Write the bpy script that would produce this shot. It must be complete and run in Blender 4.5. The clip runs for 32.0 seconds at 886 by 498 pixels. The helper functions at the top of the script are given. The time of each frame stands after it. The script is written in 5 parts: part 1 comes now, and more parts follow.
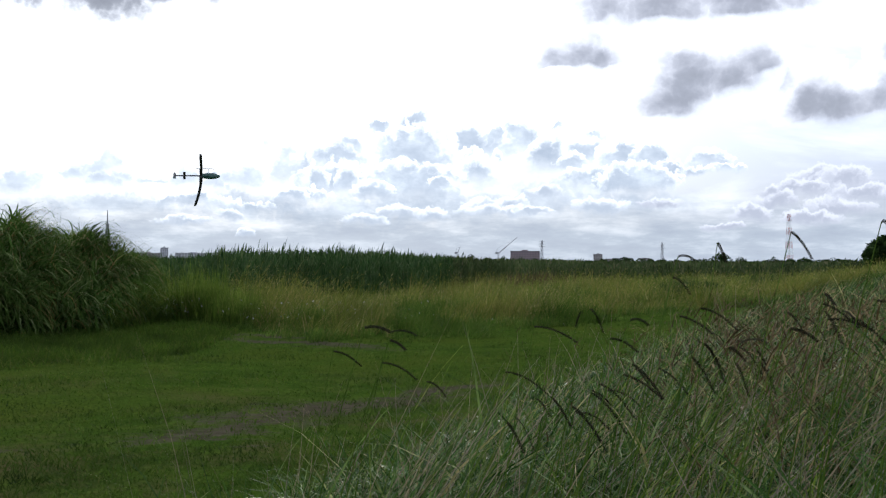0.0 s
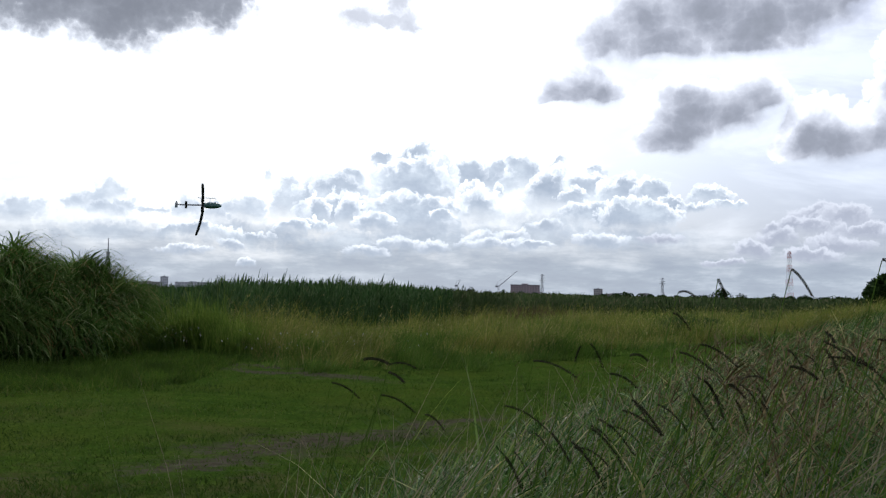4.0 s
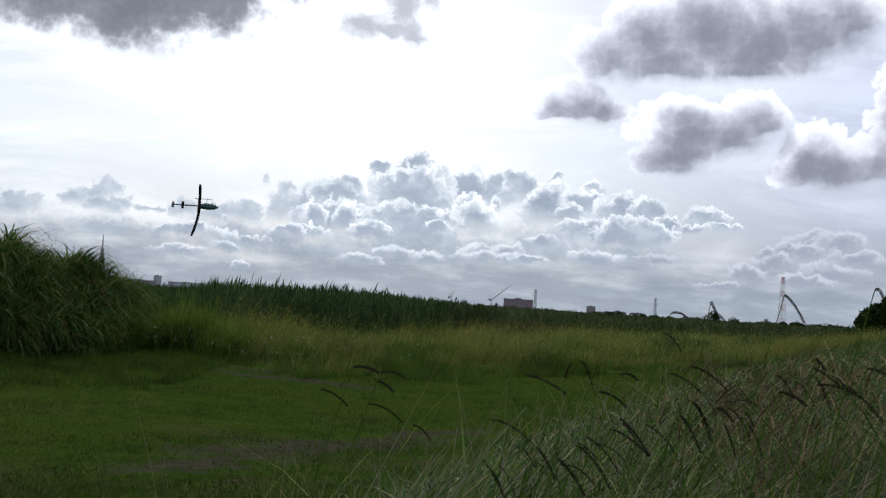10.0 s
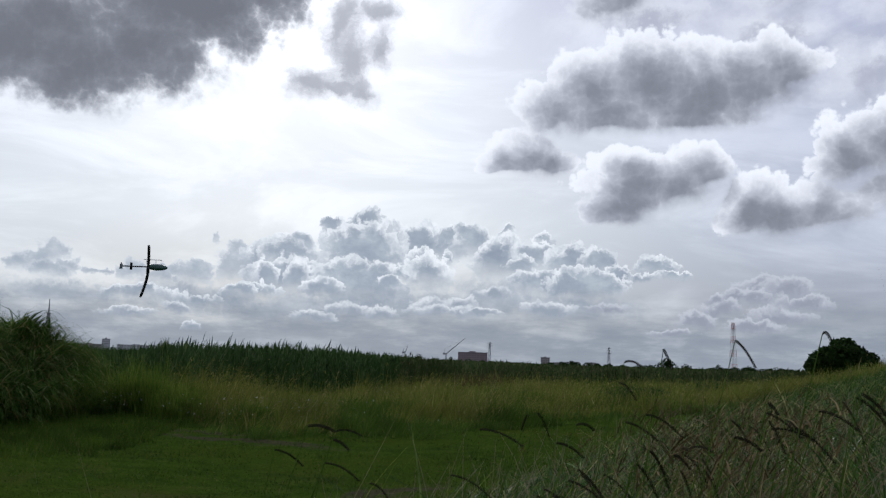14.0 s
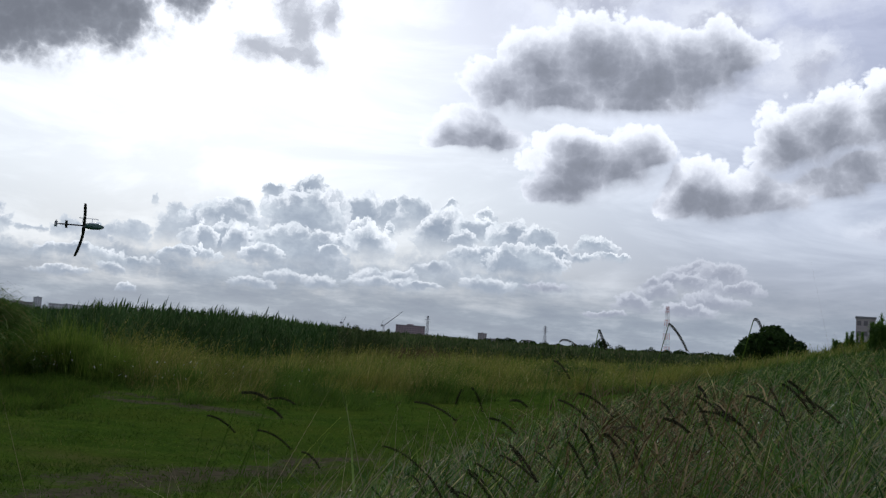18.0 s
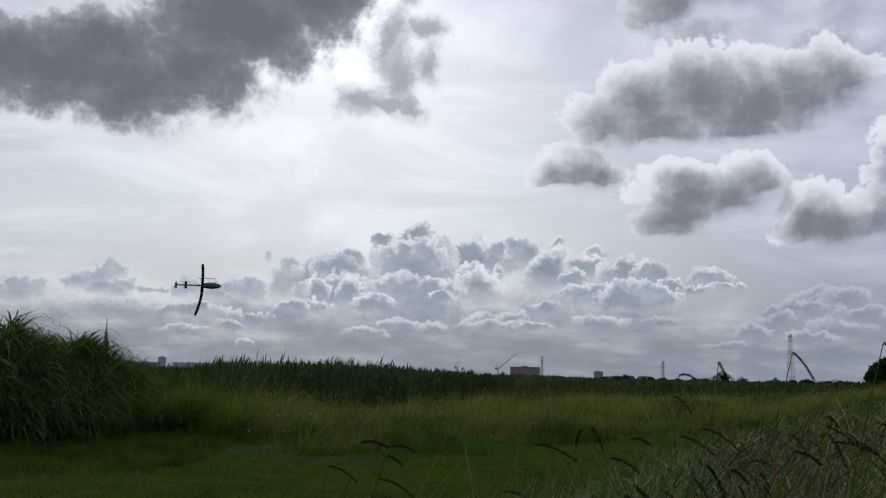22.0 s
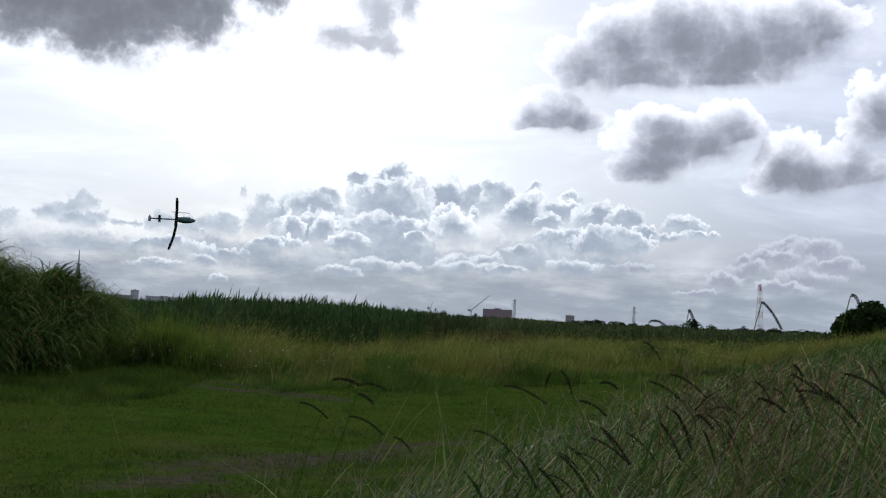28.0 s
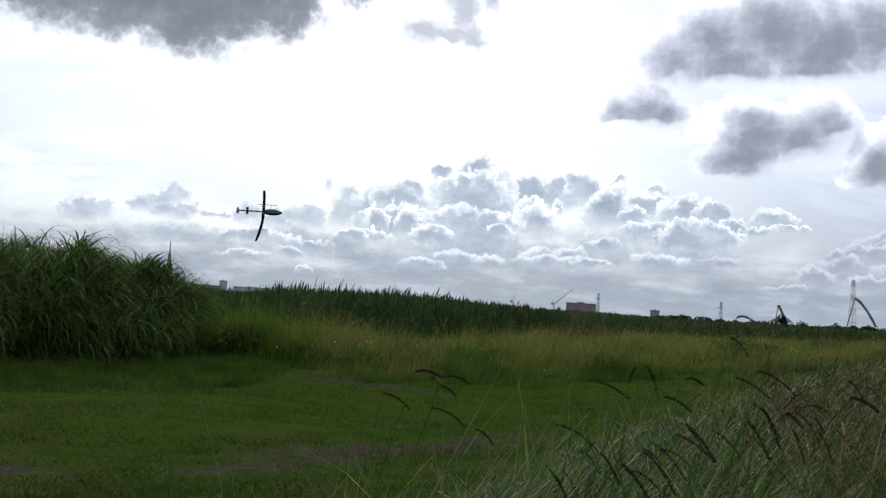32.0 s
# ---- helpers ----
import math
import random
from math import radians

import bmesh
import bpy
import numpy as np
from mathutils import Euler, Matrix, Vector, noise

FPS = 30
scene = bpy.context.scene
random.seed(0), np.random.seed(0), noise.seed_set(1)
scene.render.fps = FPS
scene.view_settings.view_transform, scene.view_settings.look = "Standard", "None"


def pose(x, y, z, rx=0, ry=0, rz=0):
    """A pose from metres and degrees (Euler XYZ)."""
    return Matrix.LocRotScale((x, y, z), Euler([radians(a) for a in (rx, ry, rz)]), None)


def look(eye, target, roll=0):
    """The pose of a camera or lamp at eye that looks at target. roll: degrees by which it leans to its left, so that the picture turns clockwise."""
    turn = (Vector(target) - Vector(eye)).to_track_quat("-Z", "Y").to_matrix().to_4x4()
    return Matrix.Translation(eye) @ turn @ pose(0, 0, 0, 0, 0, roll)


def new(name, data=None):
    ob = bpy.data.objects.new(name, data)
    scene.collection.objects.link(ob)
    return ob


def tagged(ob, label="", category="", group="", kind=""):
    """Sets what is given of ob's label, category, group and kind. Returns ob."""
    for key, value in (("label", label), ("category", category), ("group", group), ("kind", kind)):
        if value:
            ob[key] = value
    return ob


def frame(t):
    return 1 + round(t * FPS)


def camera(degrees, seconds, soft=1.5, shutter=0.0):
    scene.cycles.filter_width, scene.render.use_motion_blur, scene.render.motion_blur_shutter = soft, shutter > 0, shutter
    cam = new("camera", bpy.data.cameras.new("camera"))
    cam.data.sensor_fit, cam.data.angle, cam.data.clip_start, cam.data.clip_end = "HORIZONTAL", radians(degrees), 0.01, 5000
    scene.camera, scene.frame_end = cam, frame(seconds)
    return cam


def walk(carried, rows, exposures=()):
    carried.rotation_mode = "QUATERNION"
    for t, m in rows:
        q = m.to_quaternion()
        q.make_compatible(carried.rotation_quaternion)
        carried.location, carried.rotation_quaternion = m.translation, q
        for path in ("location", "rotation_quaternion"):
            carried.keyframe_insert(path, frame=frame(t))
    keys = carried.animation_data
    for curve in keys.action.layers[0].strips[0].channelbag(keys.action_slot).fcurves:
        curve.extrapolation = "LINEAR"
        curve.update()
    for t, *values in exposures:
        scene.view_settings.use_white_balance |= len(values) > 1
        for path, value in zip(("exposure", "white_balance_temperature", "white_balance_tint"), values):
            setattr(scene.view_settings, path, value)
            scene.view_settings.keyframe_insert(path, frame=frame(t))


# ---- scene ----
EYE = 1.7
PATH = [
    (0.0, 0.02, 0.61, 0.21),
    (0.5, -0.23, 1.75, 0.21),
    (1.0, -0.36, 2.61, 0.32),
    (1.5, -0.39, 2.96, 0.14),
    (2.0, -0.45, 3.00, 0.21),
    (2.5, -0.40, 2.83, 0.55),
    (3.0, -0.20, 2.64, 0.95),
    (3.5, -0.04, 2.56, 0.81),
    (5.5, 0.48, 2.10, 1.87),
    (6.0, 0.41, 2.68, -0.40),
    (6.5, -1.15, 8.54, 0.50),
    (7.0, -0.73, 11.33, 0.95),
    (7.5, -0.03, 11.92, 1.50),
    (8.0, 0.23, 10.99, 1.78),
    (8.5, 0.04, 7.61, 3.03),
    (9.0, -0.29, 4.14, 3.70),
    (9.5, -0.29, 3.06, 3.87),
    (10.0, -0.20, 3.08, 3.42),
    (10.5, -0.08, 3.14, 3.37),
    (11.0, 0.04, 3.74, 2.47),
    (11.5, 0.27, 5.11, 2.05),
    (12.0, 0.35, 6.02, 1.96),
    (12.5, 0.17, 6.33, 2.05),
    (13.0, -0.20, 6.58, 2.46),
    (13.5, -1.39, 6.54, 2.10),
    (14.0, -2.75, 6.26, 1.77),
    (14.5, -4.29, 5.50, 1.95),
    (15.0, -5.23, 5.04, 1.72),
    (15.5, -5.21, 4.92, 2.38),
    (17.5, -5.90, 4.55, 3.17),
    (18.0, -6.12, 4.92, 3.98),
    (18.5, -7.65, 7.34, 3.72),
    (19.0, -9.87, 10.85, 4.69),
    (19.5, -9.94, 12.25, 5.49),
    (20.0, -8.66, 10.80, 5.38),
    (20.5, -7.71, 9.82, 3.28),
    (21.0, -3.89, 8.25, 2.40),
    (21.5, -0.92, 7.59, 1.20),
    (22.0, 0.13, 7.03, 1.27),
    (22.5, 0.01, 6.63, 2.68),
    (23.0, 0.58, 6.48, 2.86),
    (23.5, 0.94, 6.42, 2.26),
    (24.0, 1.03, 6.29, 2.64),
    (24.5, 0.99, 6.35, 2.59),
    (25.0, 0.27, 6.76, 1.25),
    (25.5, -0.65, 7.12, 1.79),
    (27.5, -1.79, 4.67, 2.99),
    (28.0, -1.37, 3.76, 2.71),
    (28.5, -0.32, 3.25, 2.79),
    (29.0, 0.90, 2.81, 2.99),
    (29.5, 2.60, 2.88, 1.93),
    (30.0, 3.58, 3.10, 2.12),
    (30.5, 3.95, 3.21, 2.20),
    (31.0, 3.73, 3.25, 2.91),
    (31.5, 3.50, 3.24, 2.99),
    (32.0, 3.29, 3.11, 3.32),
]
EXPOSURES = [(0.0, 0.89), (1.0, 0.73), (3.0, 0.62), (6.0, 0.62), (6.4, 0.3), (7.0, -0.25), (8.0, -0.6), (9.0, -0.04), (10.5, 0.36), (13.0, 0.05), (15.0, 0.09), (18.0, 0.2), (19.0, -0.23), (20.0, -0.46), (21.0, -0.33), (23.0, -0.12), (25.0, -0.09), (28.0, 0.3), (30.0, 0.46), (32.0, 0.46)]
cam = camera(47.1, 32.0, soft=1.3)
walk(cam, [(t, pose(0, 0, EYE, 90 + pitch, 0, yaw) @ pose(0, 0, 0, 0, 0, roll)) for t, yaw, pitch, roll in PATH], EXPOSURES)

# ---- sky: clouds by azimuth to the right of north, elevation, half width, half height, all in degrees ----
SUN_AZ, SUN_EL = -7.0, 23.0
TOWER_LEFT = [(-19.61, 4.52, 1.02, 0.89), (-20.14, 4.48, 0.45, 0.70), (-18.44, 4.89, 0.96, 0.89), (-17.57, 4.26, 0.70, 0.57), (-18.56, 4.05, 1.12, 0.51),
    (-22.74, 3.92, 1.44, 0.70), (-16.31, 4.21, 0.45, 0.19), (-15.57, 4.19, 0.38, 0.19), (-14.32, 4.17, 0.96, 0.51), (-14.26, 4.54, 0.48, 0.45),
    (-12.80, 4.01, 1.12, 0.57), (-12.59, 4.42, 0.45, 0.32), (-11.14, 4.22, 1.34, 0.70), (-10.72, 4.71, 0.58, 0.57), (-8.86, 4.74, 1.44, 1.08),
    (-8.62, 5.78, 0.70, 0.54), (-7.82, 5.51, 1.02, 0.70), (-9.90, 6.34, 0.26, 0.38)]
TOWER_BACK = [(-7.03, 5.45, 1.34, 0.83), (-5.77, 5.51, 1.66, 1.08), (-5.35, 6.57, 0.64, 0.32), (2.00, 6.29, 1.86, 1.27), (1.35, 6.65, 1.15, 0.76),
    (3.10, 7.02, 0.83, 0.57), (4.38, 6.52, 0.90, 1.15), (4.14, 7.27, 0.58, 0.48), (6.28, 6.57, 0.64, 1.02), (6.43, 7.45, 0.45, 0.25),
    (5.98, 5.52, 1.47, 1.46), (8.48, 6.83, 0.51, 0.57), (8.02, 5.76, 1.34, 0.96), (7.08, 5.42, 0.83, 0.64), (14.80, 5.41, 1.02, 0.64),
    (15.62, 5.00, 0.80, 0.32), (14.14, 4.85, 0.70, 0.29)]
TOWER_MAIN = [(-3.11, 6.26, 1.06, 1.53), (-3.48, 7.42, 0.64, 0.57), (-1.72, 7.49, 0.90, 0.80), (-1.38, 7.82, 0.71, 0.57), (-0.39, 6.14, 1.09, 1.43),
    (-1.81, 5.68, 2.30, 1.85), (10.19, 5.49, 1.60, 1.08), (11.48, 5.67, 0.96, 0.83), (12.64, 4.95, 0.70, 0.70), (8.65, 4.43, 1.92, 0.80),
    (10.81, 4.33, 2.24, 0.96), (-5.86, 4.25, 2.24, 1.27), (-2.05, 3.94, 2.62, 1.66)]
TOWER_FRONT = [(3.13, 5.63, 0.26, 0.57), (1.57, 5.58, 0.77, 0.76), (0.65, 4.60, 0.70, 0.64), (1.99, 4.52, 1.34, 1.46), (-0.09, 4.17, 0.83, 0.35),
    (-7.12, 4.29, 0.64, 0.96), (-5.40, 4.43, 0.70, 0.96), (-7.60, 3.46, 1.28, 0.57), (-8.56, 3.41, 0.83, 0.51), (-3.94, 3.74, 1.02, 0.70),
    (-10.74, 2.82, 1.28, 0.45), (-14.08, 3.03, 1.91, 0.48)]
TOWER_FOOT = [(-5.76, 2.54, 4.78, 1.15), (-0.11, 2.76, 4.78, 1.21), (5.24, 3.25, 4.15, 1.34), (-11.05, 2.93, 3.51, 0.96), (10.20, 3.08, 3.83, 0.96),
    (-17.88, 2.89, 4.46, 0.76)]
BANKS = [(-0.57, 2.49, 0.80, 0.45), (2.10, 2.90, 1.02, 0.51), (3.83, 3.08, 0.89, 0.64), (3.05, 2.74, 1.91, 0.32), (5.70, 3.76, 0.80, 0.32),
    (8.72, 2.95, 1.47, 0.51), (5.09, 2.72, 0.96, 0.19), (-4.49, 2.16, 1.15, 0.29), (-2.62, 2.57, 1.28, 0.35), (-11.93, 2.46, 0.64, 0.32),
    (-10.95, 1.49, 0.45, 0.25), (-14.29, 2.01, 1.27, 0.22)]
LOW_RIGHT = [(19.92, 4.24, 1.28, 0.64), (20.54, 4.54, 1.09, 0.64), (21.53, 4.26, 1.28, 0.83), (19.34, 3.76, 1.66, 0.57), (18.34, 3.21, 0.96, 0.45),
    (21.25, 2.80, 1.47, 0.57), (19.85, 2.19, 1.59, 0.45), (22.64, 3.57, 1.34, 0.45), (17.87, 3.80, 0.45, 0.38), (17.03, 2.50, 1.08, 0.51),
    (15.57, 1.87, 1.15, 0.25), (12.02, 3.13, 0.96, 0.32)]
DARK_B = [(8.93, 14.36, 1.71, 1.34), (11.42, 15.34, 2.48, 1.59), (14.00, 16.04, 2.32, 1.78), (17.00, 15.27, 2.97, 1.97), (19.89, 15.57, 2.81, 1.85),
    (21.46, 16.15, 1.49, 1.27), (15.15, 13.89, 4.92, 1.15), (11.87, 13.97, 3.45, 1.15), (7.33, 11.65, 1.63, 1.08), (6.22, 11.35, 1.23, 0.70),
    (8.66, 11.36, 1.10, 0.76)]
DARK_C = [(12.88, 9.59, 2.26, 1.46), (15.41, 10.10, 2.20, 1.40), (12.37, 8.65, 1.77, 0.89), (17.03, 10.84, 1.30, 1.08), (13.42, 10.97, 1.88, 0.83),
    (19.92, 8.95, 1.61, 1.34), (19.49, 8.17, 1.29, 0.76), (21.50, 8.42, 1.93, 1.08), (23.63, 8.67, 1.93, 1.02), (24.45, 11.45, 1.69, 1.46),
    (26.84, 12.15, 2.28, 1.59), (29.76, 13.21, 1.90, 1.40), (31.49, 12.04, 2.28, 1.40), (33.02, 11.76, 1.95, 1.27), (27.05, 9.51, 2.13, 0.89),
    (28.79, 10.24, 1.94, 0.89)]
PALE = [(19.99, 18.21, 1.68, 0.96), (21.93, 17.86, 1.27, 0.96), (25.17, 15.47, 1.59, 1.34), (26.07, 16.25, 0.66, 0.76), (11.73, 23.74, 2.09, 1.27),
    (9.41, 23.10, 0.83, 0.89), (23.83, 22.01, 3.09, 1.59), (22.60, 20.79, 2.38, 0.96), (28.21, 22.54, 1.38, 1.91), (27.04, 20.04, 2.03, 1.27),
    (21.35, 19.86, 2.03, 0.96), (14.18, 18.93, 3.03, 0.96)]
TOP = [(14.71, 24.83, 2.25, 2.87), (16.56, 22.78, 3.28, 1.66), (12.21, 20.36, 2.24, 1.34), (19.07, 22.71, 2.24, 1.46), (14.13, 21.58, 3.01, 1.46),
    (15.81, 28.16, 3.97, 2.55), (21.92, 27.95, 2.16, 1.27)]
WISPS = [(-3.39, 18.68, 1.14, 1.43), (-2.95, 16.72, 1.33, 1.59), (-2.39, 15.01, 0.92, 0.76), (-1.55, 19.21, 1.15, 0.64), (-1.07, 17.15, 0.80, 1.08),
    (-3.85, 15.18, 1.98, 0.38), (-4.98, 15.32, 1.32, 0.83), (-1.63, 23.57, 1.39, 1.08), (-2.30, 21.32, 0.89, 0.96)]
SMALL_RIGHT = [(33.69, 9.34, 0.97, 0.57), (32.19, 7.38, 2.25, 0.83), (29.95, 6.98, 1.93, 0.51)]
DARK_A = [(-21.63, 15.63, 3.82, 2.47), (-24.99, 15.82, 3.83, 2.41), (-18.06, 14.93, 4.16, 2.00), (-14.58, 16.57, 4.02, 2.58), (-11.01, 18.95, 4.07, 2.93),
    (-7.90, 20.78, 3.22, 2.75), (-6.00, 22.16, 1.52, 2.41), (-9.71, 23.02, 4.37, 2.06), (-19.20, 17.32, 3.86, 1.92), (-13.61, 19.57, 3.74, 2.58),
    (-11.22, 25.23, 5.57, 2.06), (-27.48, 16.50, 3.50, 2.06)]

class Nodes:
    """Short forms for node trees."""

    def __init__(self, tree):
        self.tree = tree

    def node(self, kind, **values):
        n = self.tree.nodes.new(kind)
        for k, v in values.items():
            setattr(n, k, v)
        return n

    def put(self, socket, value):
        if isinstance(value, bpy.types.NodeSocket):
            self.tree.links.new(value, socket)
        elif value is not None:
            socket.default_value = value

    def math(self, op, a, b=None, c=None, clamp=False):
        n = self.node("ShaderNodeMath", operation=op, use_clamp=clamp)
        for s, v in zip(n.inputs, (a, b, c)):
            self.put(s, v)
        return n.outputs[0]

    def vec(self, op, a, b=None, c=None, out=0):
        n = self.node("ShaderNodeVectorMath", operation=op)
        for s, v in zip(n.inputs, (a, b, c)):
            self.put(s, v)
        return n.outputs[out]

    def noise(self, at, scale, detail=4.0, rough=0.55, distort=0.0):
        n = self.node("ShaderNodeTexNoise")
        for k, v in (("Vector", at), ("Scale", scale), ("Detail", detail), ("Roughness", rough), ("Distortion", distort)):
            self.put(n.inputs[k], v)
        return n.outputs

    def smooth(self, x, lo, hi, to_lo=0.0, to_hi=1.0):
        n = self.node("ShaderNodeMapRange", interpolation_type="SMOOTHSTEP")
        for s, v in zip(n.inputs, (x, lo, hi, to_lo, to_hi)):
            self.put(s, v)
        return n.outputs[0]

    def ramp(self, x, stops):
        n = self.node("ShaderNodeValToRGB")
        e = n.color_ramp.elements
        while len(e) < len(stops):
            e.new(0.5)
        for el, (p, c) in zip(e, stops):
            el.position, el.color = p, (*c, 1)
        self.put(n.inputs[0], x)
        return n.outputs[0]

    def group(self, tree, **values):
        n = self.node("ShaderNodeGroup", node_tree=tree)
        for key, v in values.items():
            s = n.inputs[key]
            self.put(s, (*v, 1) if isinstance(v, tuple) and s.type == "RGBA" else v)
        return n.outputs[0]

    def mix(self, f, a, b, kind="MIX"):
        n = self.node("ShaderNodeMix", data_type="RGBA", blend_type=kind)
        self.put(n.inputs[0], f)
        for s, v in ((n.inputs[6], a), (n.inputs[7], b)):
            self.put(s, (*v, 1) if isinstance(v, tuple) else v)
        return n.outputs[2]


def node_group(name, inputs, output, fill):
    """A node group with those inputs (name: socket kind) and one output; fill(k, sockets) returns what goes out."""
    g = bpy.data.node_groups.new(name, "ShaderNodeTree")
    for key, kind in inputs.items():
        g.interface.new_socket(key, in_out="INPUT", socket_type="NodeSocket" + kind)
    g.interface.new_socket("out", in_out="OUTPUT", socket_type="NodeSocket" + output)
    k = Nodes(g)
    made = fill(k, k.node("NodeGroupInput").outputs)
    k.put(k.node("NodeGroupOutput").inputs[0], made)
    return g


def turret_group():
    def fill(k, i):
        # each turret waits for the one behind it, which keeps the shader's memory small
        q = k.vec("MULTIPLY_ADD", i["place"], i["scale"], k.vec("MULTIPLY_ADD", i["under"], (0, 0, 1e-6), i["offset"]))
        h = k.math("MULTIPLY_ADD", i["lump"], i["share"], k.math("SUBTRACT", 1.0, k.vec("LENGTH", q, out=1)))
        qy = k.vec("DOT_PRODUCT", q, (0, 1, 0), out=1)
        cover = k.math("MULTIPLY", k.smooth(h, 0.0, i["crisp"]), k.smooth(qy, i["fade_from"], i["fade_to"], 0.0, i["opaque"]))
        lit = k.math("MULTIPLY", k.math("POWER", k.smooth(h, i["reach"], 0.0), 1.25), k.smooth(qy, -0.5, 0.7, 0.12, i["rim"]))
        return k.mix(cover, i["under"], k.mix(lit, i["body"], i["crest"]))

    kinds = dict(place="Vector", under="Color", lump="Float", scale="Vector", offset="Vector", share="Float", body="Color", crest="Color")
    kinds.update((name, "Float") for name in ("crisp", "fade_from", "fade_to", "opaque", "rim", "reach"))
    return node_group("turret", kinds, "Color", fill)


def puff_group():
    def fill(k, i):
        q = k.vec("MULTIPLY_ADD", i["place"], i["scale"], i["offset"])
        return k.math("SMOOTH_MIN", i["best"], k.vec("DOT_PRODUCT", q, q, out=1), i["soft"])

    return node_group("puff", dict(place="Vector", best="Float", scale="Vector", offset="Vector", soft="Float"), "Float", fill)


def build_sky():
    world = bpy.data.worlds.new("sky")
    scene.world = world
    world.use_nodes = True
    tree = world.node_tree
    tree.nodes.clear()
    k = Nodes(tree)
    puff, turret = puff_group(), turret_group()
    way = k.node("ShaderNodeTexCoord").outputs["Generated"]
    way = k.vec("NORMALIZE", way)
    sep = k.node("ShaderNodeSeparateXYZ")
    k.put(sep.inputs[0], way)
    x, y, z = sep.outputs
    az = k.math("MULTIPLY", k.math("ARCTAN2", x, y), 57.2958)
    el = k.math("MULTIPLY", k.math("ARCSINE", z), 57.2958)
    comb = k.node("ShaderNodeCombineXYZ")
    k.put(comb.inputs[0], az), k.put(comb.inputs[1], el)
    at = comb.outputs[0]

    def warped(scale, amount, detail, rough, shift=(0, 0, 0)):
        n = k.noise(k.vec("ADD", at, shift), scale, detail, rough)[1]
        return k.vec("ADD", at, k.vec("MULTIPLY", k.vec("SUBTRACT", n, (0.5, 0.5, 0.5)), (amount, amount * 0.8, 0.0)))

    def field(place, puffs, soft=0.0):
        """1 in a puff's heart, 0 on its outline, below 0 outside."""
        best = 9.0
        for u, v, a, b in puffs:
            best = k.group(puff, place=place, best=best, scale=(1 / a, 1 / b, 0), offset=(-u / a, -v / b, 0), soft=soft)
        return k.math("SUBTRACT", 1.0, k.math("SQRT", k.math("MAXIMUM", best, 0.0)))

    def cells(place, scale):
        n = k.node("ShaderNodeTexVoronoi", voronoi_dimensions="2D", feature="F1")
        k.put(n.inputs["Vector"], place), k.put(n.inputs["Scale"], scale)
        return k.math("MULTIPLY_ADD", k.math("MULTIPLY", n.outputs["Distance"], n.outputs["Distance"]), -1.5, 0.34)

    # nearness to the sun
    to_sun = Vector((math.sin(radians(SUN_AZ)) * math.cos(radians(SUN_EL)), math.cos(radians(SUN_AZ)) * math.cos(radians(SUN_EL)), math.sin(radians(SUN_EL))))
    near = k.math("MULTIPLY", k.math("ARCCOSINE", k.vec("DOT_PRODUCT", way, tuple(to_sun), out=1)), 57.2958)
    glow = k.math("EXPONENT", k.math("MULTIPLY", near, -1 / 3.2))
    wide = k.math("EXPONENT", k.math("MULTIPLY", near, -1 / 20.0))

    # clear air, thin veil and streaks
    air = k.node("ShaderNodeTexSky", sky_type="NISHITA", sun_disc=False, sun_elevation=radians(SUN_EL), sun_rotation=radians(SUN_AZ), air_density=1.0, dust_density=1.0)
    blue = k.vec("SCALE", air.outputs[0])
    blue.node.inputs[3].default_value = 0.10
    veil = k.ramp(k.math("DIVIDE", el, 60.0, clamp=True), [(0.0, (0.24, 0.27, 0.32)), (0.05, (0.29, 0.32, 0.37)), (0.13, (0.47, 0.50, 0.54)), (0.25, (0.48, 0.50, 0.56)), (0.36, (0.36, 0.37, 0.47)), (1.0, (0.28, 0.30, 0.43))])
    veil = k.mix(k.smooth(az, 2.0, 26.0), veil, k.mix(1.0, veil, (0.72, 0.73, 0.83), "MULTIPLY"))
    base = k.mix(0.93, blue, veil)
    streak = k.noise(k.vec("MULTIPLY", at, (0.35, 1.1, 1.0)), 0.22, 6.0, 0.6, 0.6)[0]
    haze = k.math("ADD", k.math("MULTIPLY", wide, 0.44), k.math("MULTIPLY", k.smooth(streak, 0.40, 0.66), 0.16))
    sky = k.mix(1.0, base, k.vec("MULTIPLY", haze_colour(k, haze), (1.0, 1.0, 0.98)), "ADD")

    def lumps_of(place, sizes, fine, fine_scale):
        h = None
        for size, amount in sizes:
            c = k.math("MULTIPLY", cells(place, size), amount)
            h = c if h is None else k.math("ADD", h, c)
        return k.math("MULTIPLY_ADD", k.math("SUBTRACT", k.noise(place, fine_scale, 7.0, 0.65)[0], 0.5), fine, h)

    def turrets(under, puffs, place, lump, body, rim, rim_colour, crisp=0.14, fade=(-1.0, -0.1), opaque=1.0, reach=0.5, grow=1.1):
        """Heaped towers one before the other: a lit crest on each, its foot lost in the mass below."""
        for u, v, a, b in puffs:
            a, b = a * grow, b * grow
            under = k.group(turret, place=place, under=under, lump=lump, scale=(1 / a, 1 / b, 0), offset=(-u / a, -v / b, 0), share=min(1.0, 0.45 / b + 0.35),
                body=body, crest=rim_colour, crisp=crisp, fade_from=fade[0], fade_to=fade[1], opaque=opaque, rim=rim, reach=reach)
        return under

